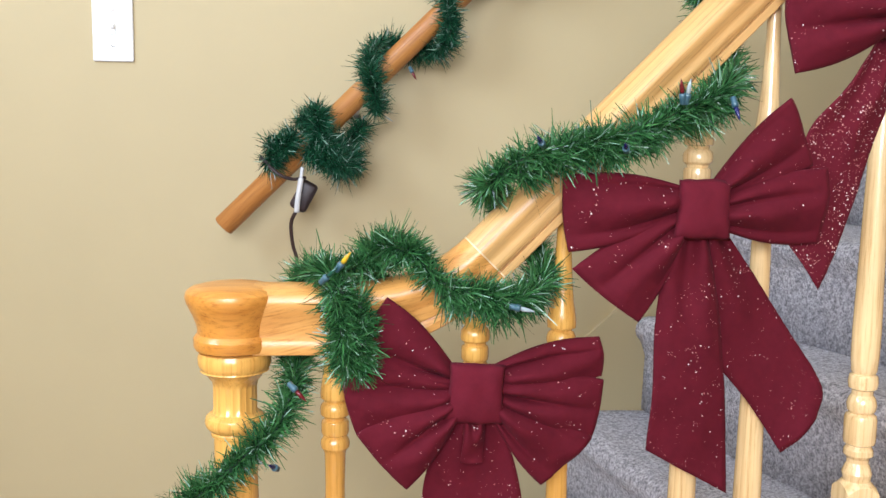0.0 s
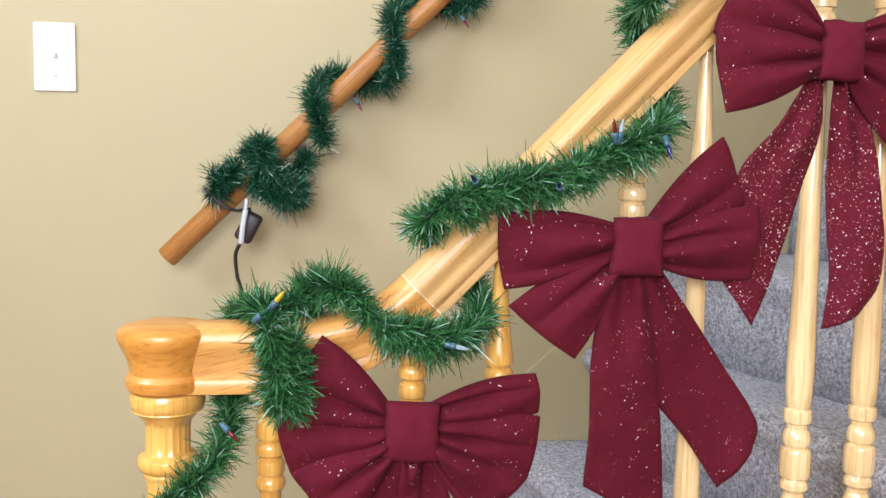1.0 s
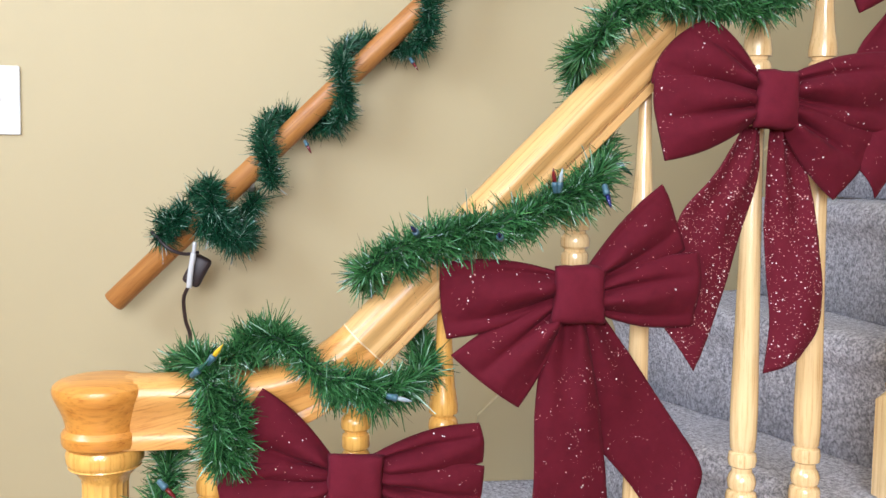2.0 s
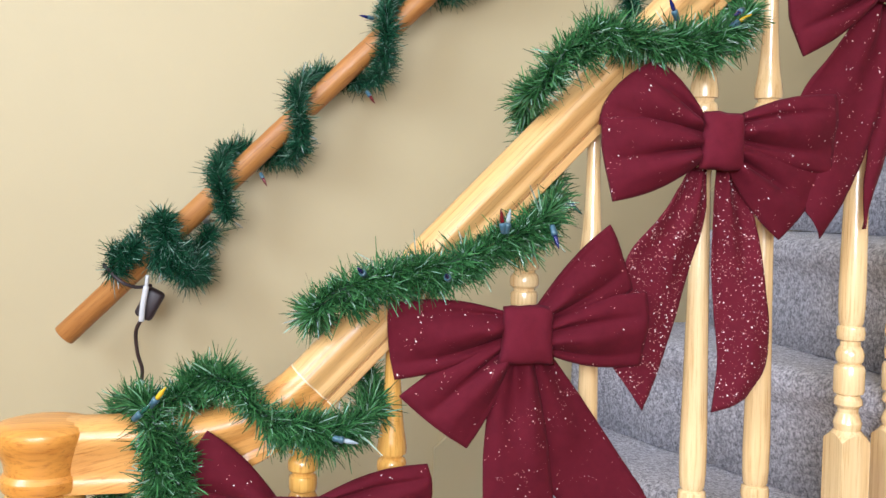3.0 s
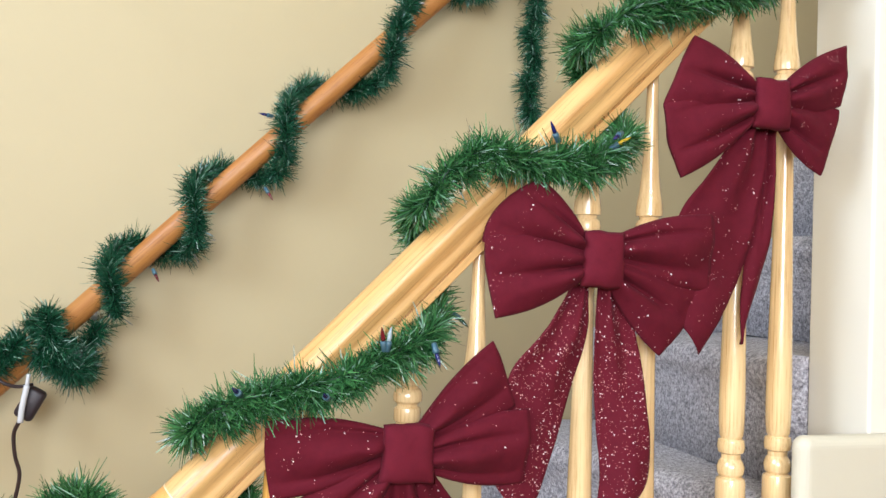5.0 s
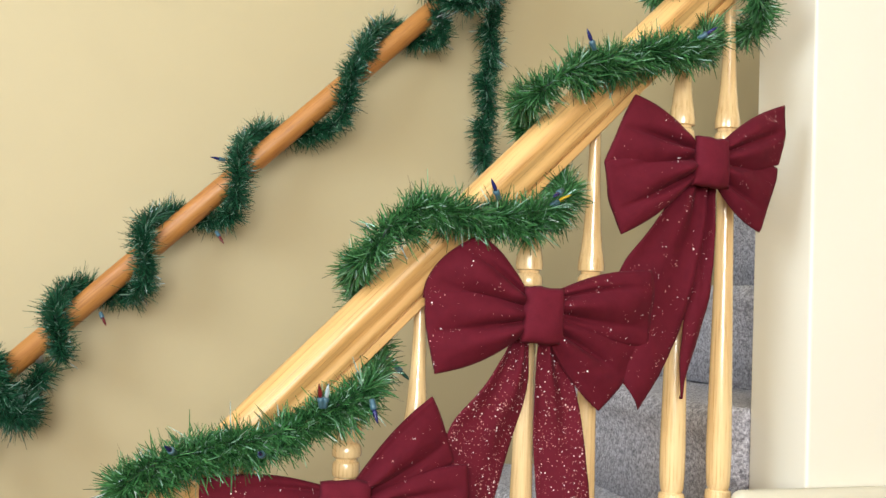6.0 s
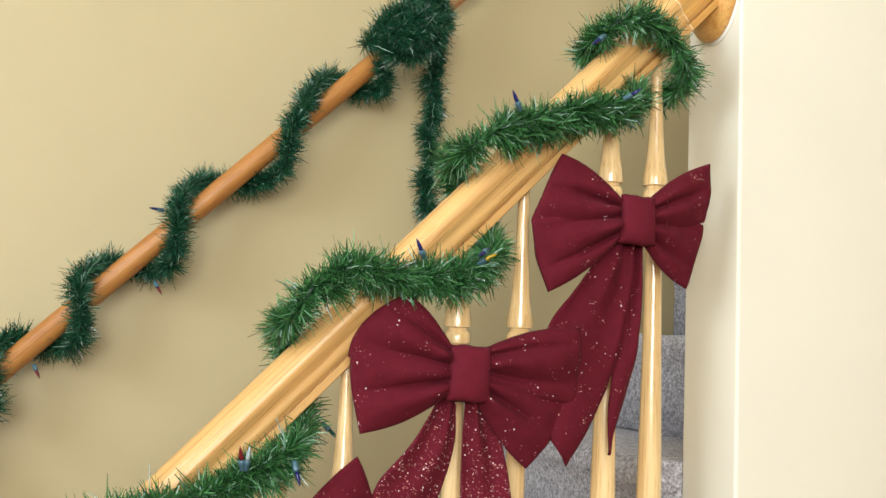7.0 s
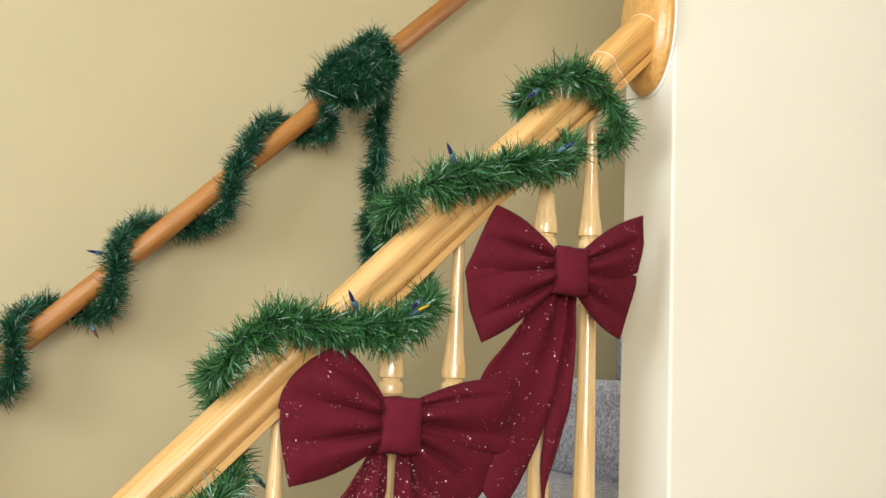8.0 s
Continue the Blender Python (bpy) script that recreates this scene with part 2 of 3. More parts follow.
for nm, (x0, x1, y0, y1, z0, z1) in (("window_1", (-1.73, -1.69, -1.40, -0.20, 1.6, 2.6)), ("window_2", (-1.55, 0.15, -3.18, -3.14, 1.05, 2.55)), ("window_3", (2.66, 2.70, 0.14, 0.62, 2.2, 3.1))):
    w = empty(nm, (x0 + x1) / 2, (y0 + y1) / 2, z0, "daylit window with a white frame", "window", kind="structure")
    pane = put_in(part("pane", box(x0 + 0.015, x1 - 0.015, y0, y1, z0, z1) if x1 - x0 < 0.1 else box(x0, x1, y0 + 0.015, y1 - 0.015, z0, z1), m_pane, smooth=False), w)
    pane.visible_shadow = False
    for a0, a1, c0, c1 in ((0, 1, 0, 0.05), (0, 1, 0.95, 1), (0, 0.05, 0.05, 0.95), (0.95, 1, 0.05, 0.95), (0.48, 0.52, 0.05, 0.95)):
        zz = (z0 + c0 * (z1 - z0), z0 + c1 * (z1 - z0))
        if x1 - x0 < 0.1:
            f = box(x0, x1, y0 + a0 * (y1 - y0), y0 + a1 * (y1 - y0), *zz)
        else:
            f = box(x0 + a0 * (x1 - x0), x0 + a1 * (x1 - x0), y0, y1, *zz)
        put_in(part("window_frame", f, m_white, smooth=False), w)

# the short wall at the head of the balustrade, with its wider foot
END = 0.838
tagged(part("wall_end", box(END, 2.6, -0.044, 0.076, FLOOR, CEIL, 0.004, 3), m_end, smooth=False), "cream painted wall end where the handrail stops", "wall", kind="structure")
tagged(part("wall_foot", box(0.717, 2.6, -0.076, -0.046, FLOOR, 0.947, 0.0145, 6), m_foot_shaded, smooth=False), "cream painted panel below the wall end", "wall", kind="structure")


# ---- the carpeted stairs ----
def step(z, wall0, rail0, wall1, rail1, near, rise=0.18):
    """One carpeted step with a rounded nosing; the riser runs from the wall to the balustrade."""
    bm = bmesh.new()
    rows = []
    n = 22
    for k in range(n + 1):
        y = WALL - 0.001 + k / n * (near - WALL)
        f = (WALL - y) / (WALL + 0.04)
        x0, x1 = wall0 + f * (rail0 - wall0), wall1 + f * (rail1 - wall1) + 0.04
        nose = 0.016
        prof = [(x0, z - rise), (x0 + 0.002, z - 0.075), (x0 - nose * 0.35, z - 0.052)]
        for a in range(7):
            th = radians(230 - a * 23.3)
            prof.append((x0 - nose + 0.024 + 0.026 * math.cos(th), z - 0.026 + 0.026 * math.sin(th)))
        m = 6
        for a in range(1, m + 1):
            prof.append((x0 + 0.012 + (x1 - x0 - 0.012) * a / m, z - 0.002 * math.sin(math.pi * a / m)))
        prof.append((x1, z - rise))
        rows.append([bm.verts.new((px + 0.003 * noise.noise((px * 9, y * 9, pz * 9 + z)), y, pz + 0.0025 * noise.noise((px * 14, y * 14, z * 7)))) for px, pz in prof])
    for a, b in zip(rows, rows[1:]):
        for i in range(len(a) - 1):
            bm.faces.new((a[i], a[i + 1], b[i + 1], b[i]))
        bm.faces.new((a[-1], a[0], b[0], b[-1]))
    bm.faces.new(rows[0])
    bm.faces.new(rows[-1][::-1])
    bmesh.ops.recalc_face_normals(bm, faces=bm.faces[:])
    return bm


stairs = empty("staircase", 0.5, 0.35, FLOOR, "grey flecked carpet over a flight of turning steps", "stairs", kind="structure")
RISERS = [(0.13, -0.16, 0.0), (0.31, 0.06, 0.2), (0.49, 0.25, 0.41), (0.67, 0.412, 0.60), (0.85, 0.545, 0.765), (1.03, 0.80, 0.80), (1.21, 1.0, 1.05), (1.39, 1.22, 1.27), (1.57, 1.44, 1.49), (1.75, 1.66, 1.71), (1.93, 1.9, 1.95)]
for (z, a, b), (_, c, d) in zip(RISERS, RISERS[1:]):
    put_in(part("step", step(z, a, b, c, d, -0.04 if z < 1.0 else 0.079), m_carpet), stairs)

# skirting on the stair wall, painted like the wall, with a pale top edge
bm = bmesh.new()
sk = [bm.verts.new((x, WALL - dy, z)) for dy in (0.0, 0.011) for x, z in ((0.285, 0.615), (2.3, 2.43), (2.3, 2.0), (0.285, 0.25))]
for f in ((0, 1, 2, 3), (7, 6, 5, 4), (0, 4, 5, 1), (2, 6, 7, 3), (0, 3, 7, 4), (1, 5, 6, 2)):
    bm.faces.new([sk[i] for i in f])
bmesh.ops.recalc_face_normals(bm, faces=bm.faces[:])
tagged(part("stair_skirting", bm, m_wall, smooth=False), "beige painted stair skirting board on the wall", "skirting", kind="structure")

# ---- the balustrade ----
balustrade = empty("balustrade", -0.27, 0.0, FLOOR, "honey oak balustrade with turned balusters and newel", "balustrade")
NX = -0.267
newel = put_in(part("newel_post", lathe([(FLOOR, 0.034), (0.30, 0.034), (0.31, 0.030), (0.33, 0.028), (0.345, 0.033), (0.36, 0.027), (0.40, 0.030), (0.55, 0.026), (0.655, 0.0235), (0.675, 0.0236), (0.6765, 0.0265), (0.680, 0.0272), (0.682, 0.0262), (0.6835, 0.0290), (0.688, 0.0325), (0.693, 0.0335), (0.698, 0.0322), (0.7015, 0.0285), (0.7025, 0.0250), (0.706, 0.0240), (0.732, 0.0240), (0.738, 0.0252), (0.744, 0.0300), (0.749, 0.0350), (0.7505, 0.0378), (0.752, 0.0372), (0.7535, 0.0382), (0.758, 0.0400), (0.766, 0.0402), (0.771, 0.0385), (0.7725, 0.0325), (0.775, 0.0322), (0.783, 0.034)], 40), m_newel), balustrade)
for v in newel.data.vertices:
    # shallow flutes round the neck
    if 0.704 < v.co.z < 0.733 and round(math.atan2(v.co.y, v.co.x) / math.pi * 20) % 2:
        v.co.x, v.co.y = v.co.x * 0.93, v.co.y * 0.93
newel.location = (NX, 0, 0)
newel.data.set_sharp_from_angle(angle=radians(30))

# handrail section: lateral, up
PROFILE = [(-0.0195, -0.0310), (-0.0205, -0.0300), (-0.0208, -0.0216), (-0.0160, -0.0209), (-0.0160, -0.0191), (-0.0214, -0.0185), (-0.0235, -0.0150), (-0.0243, -0.0110), (-0.0238, -0.0075), (-0.0240, -0.0035), (-0.0258, 0.0005), (-0.0285, 0.0040), (-0.0300, 0.0085), (-0.0295, 0.0130), (-0.0265, 0.0190), (-0.0195, 0.0250), (-0.0100, 0.0292), (0, 0.0305)]
PROFILE += [(-a, b) for a, b in PROFILE[-2::-1]]


# the fuller section of the level end
LEVEL = [(-0.0225, -0.0310), (-0.0255, -0.0300), (-0.0262, -0.0255), (-0.0260, -0.0185), (-0.0245, -0.0160), (-0.0232, -0.0150), (-0.0230, -0.0120), (-0.0235, -0.0080), (-0.0245, -0.0030), (-0.0260, 0.0020), (-0.0278, 0.0065), (-0.0298, 0.0110), (-0.0310, 0.0155), (-0.0308, 0.0195), (-0.0285, 0.0240), (-0.0225, 0.0280), (-0.0110, 0.0300), (0, 0.0305)]
LEVEL += [(-a, b) for a, b in LEVEL[-2::-1]]


def sweep(line, widths=None, level=None):
    """The rail section along a line of (x, z) in the plane of the balustrade."""
    bm = bmesh.new()
    pts = [Vector((x, 0, z)) for x, z in line]
    rings = []
    for i, p in enumerate(pts):
        t = (pts[min(i + 1, len(pts) - 1)] - pts[max(i - 1, 0)]).normalized()
        if i == len(pts) - 1:
            t = Vector((1, 0, 1.018)).normalized()
        up = Vector((-t.z, 0, t.x))
        w = widths[i] if widths else (1, 1)
        rings.append([bm.verts.new(p + up * (b * w[1]) + Vector((0, a * w[0], 0))) for a, b in [lerp(q, r, level[i] if level else 0) for q, r in zip(PROFILE, LEVEL)]])
    n = len(PROFILE)
    for a, b in zip(rings, rings[1:]):
        for k in range(n):
            bm.faces.new((a[k], a[(k + 1) % n], b[(k + 1) % n], b[k]))
    bm.faces.new(rings[0][::-1])
    bm.faces.new(rings[-1])
    bmesh.ops.recalc_face_normals(bm, faces=bm.faces[:])
    return bm


def rail_z(x):
    return 0.868 + 1.018 * x


JX = 0.008
# an arc that leaves the level at 0.809 and meets the slope at the joint
SLOPE = math.atan(1.018)
BEND = (JX + 0.058) * math.hypot(1, 1.018) / math.tan(SLOPE / 2)
AX = JX - BEND * math.sin(SLOPE)
ease = [(-0.245, 0.809), (-0.2, 0.809)] + [(AX + BEND * math.sin(SLOPE * k / 12), rail_z(JX) - BEND * (math.cos(SLOPE * k / 12) - math.cos(SLOPE))) for k in range(13)]
EX = 0.757
handrail = put_in(part("handrail", sweep([(JX + 0.0006 + (EX - 0.0012 - JX) * k / 8, rail_z(JX + 0.0006 + (EX - 0.0012 - JX) * k / 8)) for k in range(9)]), m_oak_rail), balustrade)
rail_end = put_in(part("handrail_end", sweep([(EX + 0.0006 + (END - 0.018 - EX) * k / 3, rail_z(EX + 0.0006 + (END - 0.018 - EX) * k / 3)) for k in range(4)]), m_oak_end, label="short amber oak length ending at the rosette"), balustrade)
fade = [1, 1] + [1 - (k / 12) ** 2 * (3 - 2 * k / 12) for k in range(13)]
easing = put_in(part("handrail_easing", sweep(ease, [(1 + 0.15 * f, 1 + 0.22 * f) for f in fade], fade), m_oak_ease, label="level handrail end easing up to the slope"), balustrade)
for jx in (JX, EX, END - 0.017):
    put_in(part("joint_filler", sweep([(jx - 0.0006, rail_z(jx - 0.0006)), (jx + 0.0006, rail_z(jx + 0.0006))], [(1.008, 1.008)] * 2), m_glue), balustrade)
for ob in (handrail, rail_end, easing):
    ob.data.set_sharp_from_angle(angle=radians(28))
# round cap over the newel
cap = put_in(part("newel_cap", lathe([(0.773, 0.034), (0.775, 0.0400), (0.779, 0.0415), (0.787, 0.0415), (0.790, 0.0395), (0.7925, 0.0375), (0.797, 0.0375), (0.804, 0.0390), (0.812, 0.0418), (0.820, 0.0455), (0.827, 0.0485), (0.833, 0.0498), (0.838, 0.0485), (0.842, 0.0440), (0.8448, 0.034), (0.8462, 0.018), (0.8465, 0.002)], 44), m_oak_level, label="rounded oak cap on the newel"), balustrade)
cap.location = (NX, 0, 0)
for v in cap.data.vertices:
    v.co.x, v.co.y = v.co.x * 1.06, v.co.y * 1.06
cap.data.set_sharp_from_angle(angle=radians(30))

# rosette against the wall end
bm = lathe([(0.0, 0.060), (0.006, 0.062), (0.012, 0.060), (0.016, 0.053), (0.019, 0.050), (0.022, 0.044), (0.023, 0.002)], 44)
bmesh.ops.transform(bm, matrix=Matrix.Translation((END - 0.0005, 0.012, rail_z(END) + 0.002)) @ Matrix.Rotation(radians(-90), 4, "Y") @ Matrix.Diagonal((1.72, 1.0, 1, 1)), verts=bm.verts[:])
rosette = put_in(part("rosette", bm, m_oak_end, label="oval oak rosette on the wall end"), balustrade)
bm = lathe([(0.0, 0.064), (0.0025, 0.0635), (0.003, 0.05)], 44)
bmesh.ops.transform(bm, matrix=Matrix.Translation((END - 0.0003, 0.012, rail_z(END) + 0.002)) @ Matrix.Rotation(radians(-90), 4, "Y") @ Matrix.Diagonal((1.72, 1.0, 1, 1)), verts=bm.verts[:])
rim = part("caulk_rim", bm, m_caulk, label="white caulk bead")
rim.parent = rosette

# turned balusters: heights below the upper flare, radii
TURN_UP = [(0.16, 0.0072), (0.12, 0.0079), (0.08, 0.0093), (0.05, 0.0112), (0.03, 0.0132), (0.016, 0.0157), (0.007, 0.0167), (0.001, 0.0163), (0.0, 0.0126), (-0.003, 0.0120), (-0.0045, 0.0142), (-0.008, 0.0163), (-0.013, 0.0169), (-0.018, 0.0163), (-0.0210, 0.0126), (-0.0235, 0.0120), (-0.0255, 0.0150), (-0.028, 0.0156), (-0.038, 0.0156), (-0.0405, 0.0148), (-0.042, 0.0122), (-0.044, 0.0138), (-0.048, 0.0160), (-0.052, 0.0165), (-0.056, 0.0157), (-0.059, 0.0134), (-0.062, 0.0120)]
TURN_LOW = [(-0.10, 0.0110), (-0.20, 0.0123), (-0.30, 0.0141), (-0.38, 0.0157), (-0.415, 0.0163), (-0.445, 0.0159), (-0.462, 0.0148), (-0.466, 0.0128), (-0.468, 0.0162), (-0.476, 0.0172), (-0.483, 0.0160), (-0.4855, 0.0124), (-0.491, 0.0122), (-0.495, 0.0150), (-0.502, 0.0172), (-0.510, 0.0160), (-0.5135, 0.0134), (-0.516, 0.0174), (-0.520, 0.0186), (-0.546, 0.0186), (-0.550, 0.0176), (-0.5525, 0.0134), (-0.558, 0.0166), (-0.564, 0.0170), (-0.5690, 0.0128), (-0.574, 0.0124), (-0.580, 0.0150), (-0.587, 0.0172), (-0.594, 0.0160), (-0.599, 0.0145), (-0.606, 0.0150)]


def baluster(x, z0, top, foot, mat, group="balusters"):
    prof = [(h, r) for h, r in TURN_UP if z0 + h < top]
    prof = [(top - z0, prof[0][1] * 0.98)] + prof + TURN_LOW
    bm = lathe([(z0 + h, r) for h, r in reversed(prof)], 24)
    s, z1, n = 0.0195, z0 - 0.600, 24
    rings = []
    for kind in range(3):
        ring = []
        for k in range(n):
            a = 2 * math.pi * k / n
            r = 0.0160 if kind == 0 else s / max(abs(math.cos(a)), abs(math.sin(a)))
            z = (z1 + 0.004, z1 - 1.1 * (r - s), foot)[kind]
            ring.append(bm.verts.new((r * math.cos(a), r * math.sin(a), z)))
        rings.append(ring)
    for a, b in zip(rings, rings[1:]):
        for k in range(n):
            bm.faces.new((a[(k + 1) % n], a[k], b[k], b[(k + 1) % n]))
    bm.faces.new(rings[0])
    bm.faces.new(rings[-1][::-1])
    bmesh.ops.recalc_face_normals(bm, faces=bm.faces[:])
    ob = put_in(part("baluster", bm, mat), balustrade)
    ob.data.set_sharp_from_angle(angle=radians(26))
    ob.location = (x, 0, 0)
    tagged(ob, group=group)
    return ob


for x, z0, foot in ((-0.157, 0.716, 0.13), (-0.0005, 0.800, 0.13), (0.098, 0.795, 0.13), (0.248, 1.002, 0.31), (0.328, 1.000, 0.31), (0.463, 1.204, 0.49), (0.546, 1.206, 0.49), (0.669, 1.400, 0.67), (0.737, 1.402, 0.67)):
    top = 0.785 if x < -0.1 else (rail_z(x) - 0.034 if x > 0.03 else 0.832)
    baluster(x, z0, top, min(foot, z0 - 0.62) if foot > 0.2 else foot, m_newel if x < 0.15 else m_oak_up)

# ---- the wall handrail ----
wall_rail = empty("wall_handrail", 0.2, WALL, 1.38, "round reddish oak handrail fixed along the wall", "handrail")


def wr_z(x):
    return 0.843 + 0.985 * (x + 0.358)


bm = lathe([(0.0, 0.012), (0.0, 0.0170), (0.002, 0.0190), (1.0, 0.0190), (1.8, 0.0190)], 32)
tdir = Vector((1, 0, 0.985)).normalized()
bmesh.ops.transform(bm, matrix=Matrix.Translation((-0.358, 0.62, 0.843)) @ tdir.to_track_quat("Z", "Y").to_matrix().to_4x4(), verts=bm.verts[:])
put_in(part("rail", bm, m_oak_wall), wall_rail)
for x in (-0.13, 0.58):
    z = wr_z(x)
    put_in(part("bracket", tube([(x, WALL, z - 0.03), (x, 0.66, z - 0.032), (x, 0.63, z - 0.03), (x, 0.62, z - 0.02)], 0.006, 10), m_screw), wall_rail)

# ---- switch plate ----
switch = empty("light_switch", -0.549, WALL, 1.181, "white single toggle light switch plate on the wall", "switch")
put_in(part("plate", box(-0.5835, -0.5145, WALL - 0.006, WALL, 1.1225, 1.2385, 0.003, 3), m_plate, smooth=False), switch)
put_in(part("toggle_slot", box(-0.5545, -0.5435, WALL - 0.0075, WALL - 0.005, 1.168, 1.192, 0.0008, 1), m_plate, smooth=False), switch)
bm = box(-0.5528, -0.5452, WALL - 0.016, WALL - 0.006, 1.179, 1.187, 0.001, 2)
put_in(part("toggle", bm, m_plate, smooth=False), switch)
for zz in (1.150, 1.210):
    bm = lathe([(0, 0.0032), (0.0012, 0.0030), (0.0016, 0.002)], 14)
    bmesh.ops.transform(bm, matrix=Matrix.Translation((-0.549, WALL - 0.006, zz)) @ Matrix.Rotation(radians(90), 4, "X"), verts=bm.verts[:])
    put_in(part("screw", bm, m_screw), switch)


# ---- garlands ----
def needle_mesh(name, path, per_metre, reach, seed, mat, parent, core=0.004):
    """Thin tapered bent blades that stand out all round a wire; joined, too many to count."""
    rng = np.random.default_rng(seed)
    seg = np.linalg.norm(np.diff(path, axis=0), axis=1)
    s = np.r_[0, np.cumsum(seg)]
    n = int(s[-1] * per_metre)
    q = rng.uniform(0, s[-1], n)
    pos = np.stack([np.interp(q, s, path[:, k]) for k in range(3)], 1)
    tg = np.gradient(path, axis=0)
    tg /= np.linalg.norm(tg, axis=1)[:, None] + 1e-9
    t = np.stack([np.interp(q, s, tg[:, k]) for k in range(3)], 1)
    t /= np.linalg.norm(t, axis=1)[:, None] + 1e-9
    r = rng.normal(size=(n, 3))
    r -= (r * t).sum(1)[:, None] * t
    r /= np.linalg.norm(r, axis=1)[:, None]
    lean = np.stack([np.sin(q * 61 + a) + np.sin(q * 137 + 2 * a) for a in (0.3, 2.1, 4.4)], 1)
    d = r + t * rng.normal(0.38, 0.55, n)[:, None] + lean * 0.20
    d /= np.linalg.norm(d, axis=1)[:, None]
    tuft = 0.85 + 0.22 * np.sin(q * 95 + 2 * np.sin(q * 31)) * 0.6
    length = reach * (1.05 - 0.62 * rng.random(n) ** 1.25) * tuft
    stray = rng.random(n) < 0.012
    length[stray] *= 1.12
    w = np.cross(d, rng.normal(size=(n, 3)))
    w /= np.linalg.norm(w, axis=1)[:, None]
    half = rng.uniform(0.00055, 0.00095, n)[:, None]
    bend = rng.normal(0, 0.22, (n, 3)) * length[:, None]
    bend[:, 2] -= 0.05 * length
    base, mid, tip = pos + d * core * 0.4, pos + d * (length * 0.55)[:, None] + bend * 0.3, pos + d * length[:, None] + bend
    V = np.stack([base - w * half * 0.8, base + w * half * 0.8, mid - w * half, mid + w * half, tip - w * half * 0.45, tip + w * half * 0.45], 1).reshape(-1, 3)
    i = (np.arange(n) * 6)[:, None]
    F = np.concatenate([i + np.array([0, 1, 3, 2]), i + np.array([2, 3, 5, 4])], 0)
    me = bpy.data.meshes.new(name)
    me.from_pydata(V.tolist(), [], F.tolist())
    ob = from_mesh(name, me, mat, None, "", False)
    tagged(ob, kind="stuff")
    return put_in(ob, parent)


def garland(label, runs, per_metre, reach, seed, mat, wire_r=0.0035):
    x, y, z = runs[0][0]
    g = empty("garland", x, y, z, label, "garland")
    for k, pts in enumerate(runs):
        put_in(part("wire", tube(pts, wire_r, 8, 0.008), m_wire), g)
        needle_mesh("needles", smooth_path(pts), per_metre, reach, seed + k, mat, g)
    return g


# where the garland hangs from the newel and loops over the level rail
FOOT_RUN = [(-0.36, -0.045, 0.575), (-0.302, -0.047, 0.623), (-0.254, -0.050, 0.666), (-0.218, -0.045, 0.698), (-0.203, -0.02, 0.735), (-0.200, 0.02, 0.765), (-0.198, 0.052, 0.79), (-0.192, 0.052, 0.845), (-0.174, 0.01, 0.858), (-0.157, -0.035, 0.856), (-0.145, -0.050, 0.83), (-0.138, -0.052, 0.79), (-0.136, -0.045, 0.762), (-0.122, -0.01, 0.75), (-0.112, 0.045, 0.80), (-0.115, 0.045, 0.86), (-0.108, 0.0, 0.882), (-0.093, -0.03, 0.890), (-0.067, -0.045, 0.880), (-0.046, -0.050, 0.855), (-0.002, -0.052, 0.842), (0.042, -0.048, 0.838), (0.068, -0.02, 0.848), (0.076, 0.03, 0.875)]
# its four turns round the sloping rail: over the top, down across the near side, under and up behind
TURN_1 = [(0.020, 0.040, 0.945), (0.010, 0.0, 0.955), (0.010, -0.036, 0.960), (0.024, -0.047, 0.977), (0.056, -0.049, 0.993), (0.098, -0.050, 1.003), (0.147, -0.050, 1.012), (0.203, -0.050, 1.036), (0.253, -0.045, 1.062), (0.276, -0.012, 1.080), (0.284, 0.03, 1.10), (0.270, 0.048, 1.15)]
TURN_2 = [(0.258, 0.040, 1.195), (0.250, 0.0, 1.200), (0.256, -0.036, 1.210), (0.276, -0.047, 1.245), (0.315, -0.050, 1.268), (0.368, -0.050, 1.262), (0.437, -0.050, 1.266), (0.484, -0.045, 1.290), (0.498, -0.012, 1.305), (0.506, 0.03, 1.325), (0.490, 0.048, 1.36)]
TURN_3 = [(0.458, 0.040, 1.405), (0.452, 0.0, 1.410), (0.458, -0.036, 1.418), (0.480, -0.047, 1.438), (0.523, -0.050, 1.458), (0.582, -0.050, 1.475), (0.637, -0.050, 1.486), (0.674, -0.043, 1.504), (0.690, -0.012, 1.522), (0.696, 0.03, 1.55), (0.690, 0.048, 1.59)]
TURN_4 = [(0.648, 0.040, 1.580), (0.638, 0.0, 1.586), (0.636, -0.030, 1.588), (0.652, -0.047, 1.602), (0.680, -0.049, 1.608), (0.710, -0.050, 1.598), (0.746, -0.047, 1.566), (0.760, -0.032, 1.541), (0.757, 0.005, 1.528), (0.745, 0.03, 1.535)]
RAIL_RUN = FOOT_RUN + TURN_1 + TURN_2 + TURN_3 + TURN_4
FULLER = [[(x + 0.006, y + 0.004, z - 0.011 + 0.004 * math.sin(70 * x)) for x, y, z in turn[3:-3]] for turn in (TURN_1, TURN_2, TURN_3)] + [[(-0.045, -0.048, 0.842), (-0.005, -0.050, 0.832), (0.035, -0.046, 0.828), (0.058, -0.03, 0.840)]]
TOP_TUFT = [(-0.168, 0.005, 0.856), (-0.150, -0.01, 0.860), (-0.125, -0.012, 0.872), (-0.10, -0.01, 0.890), (-0.075, -0.03, 0.884)]
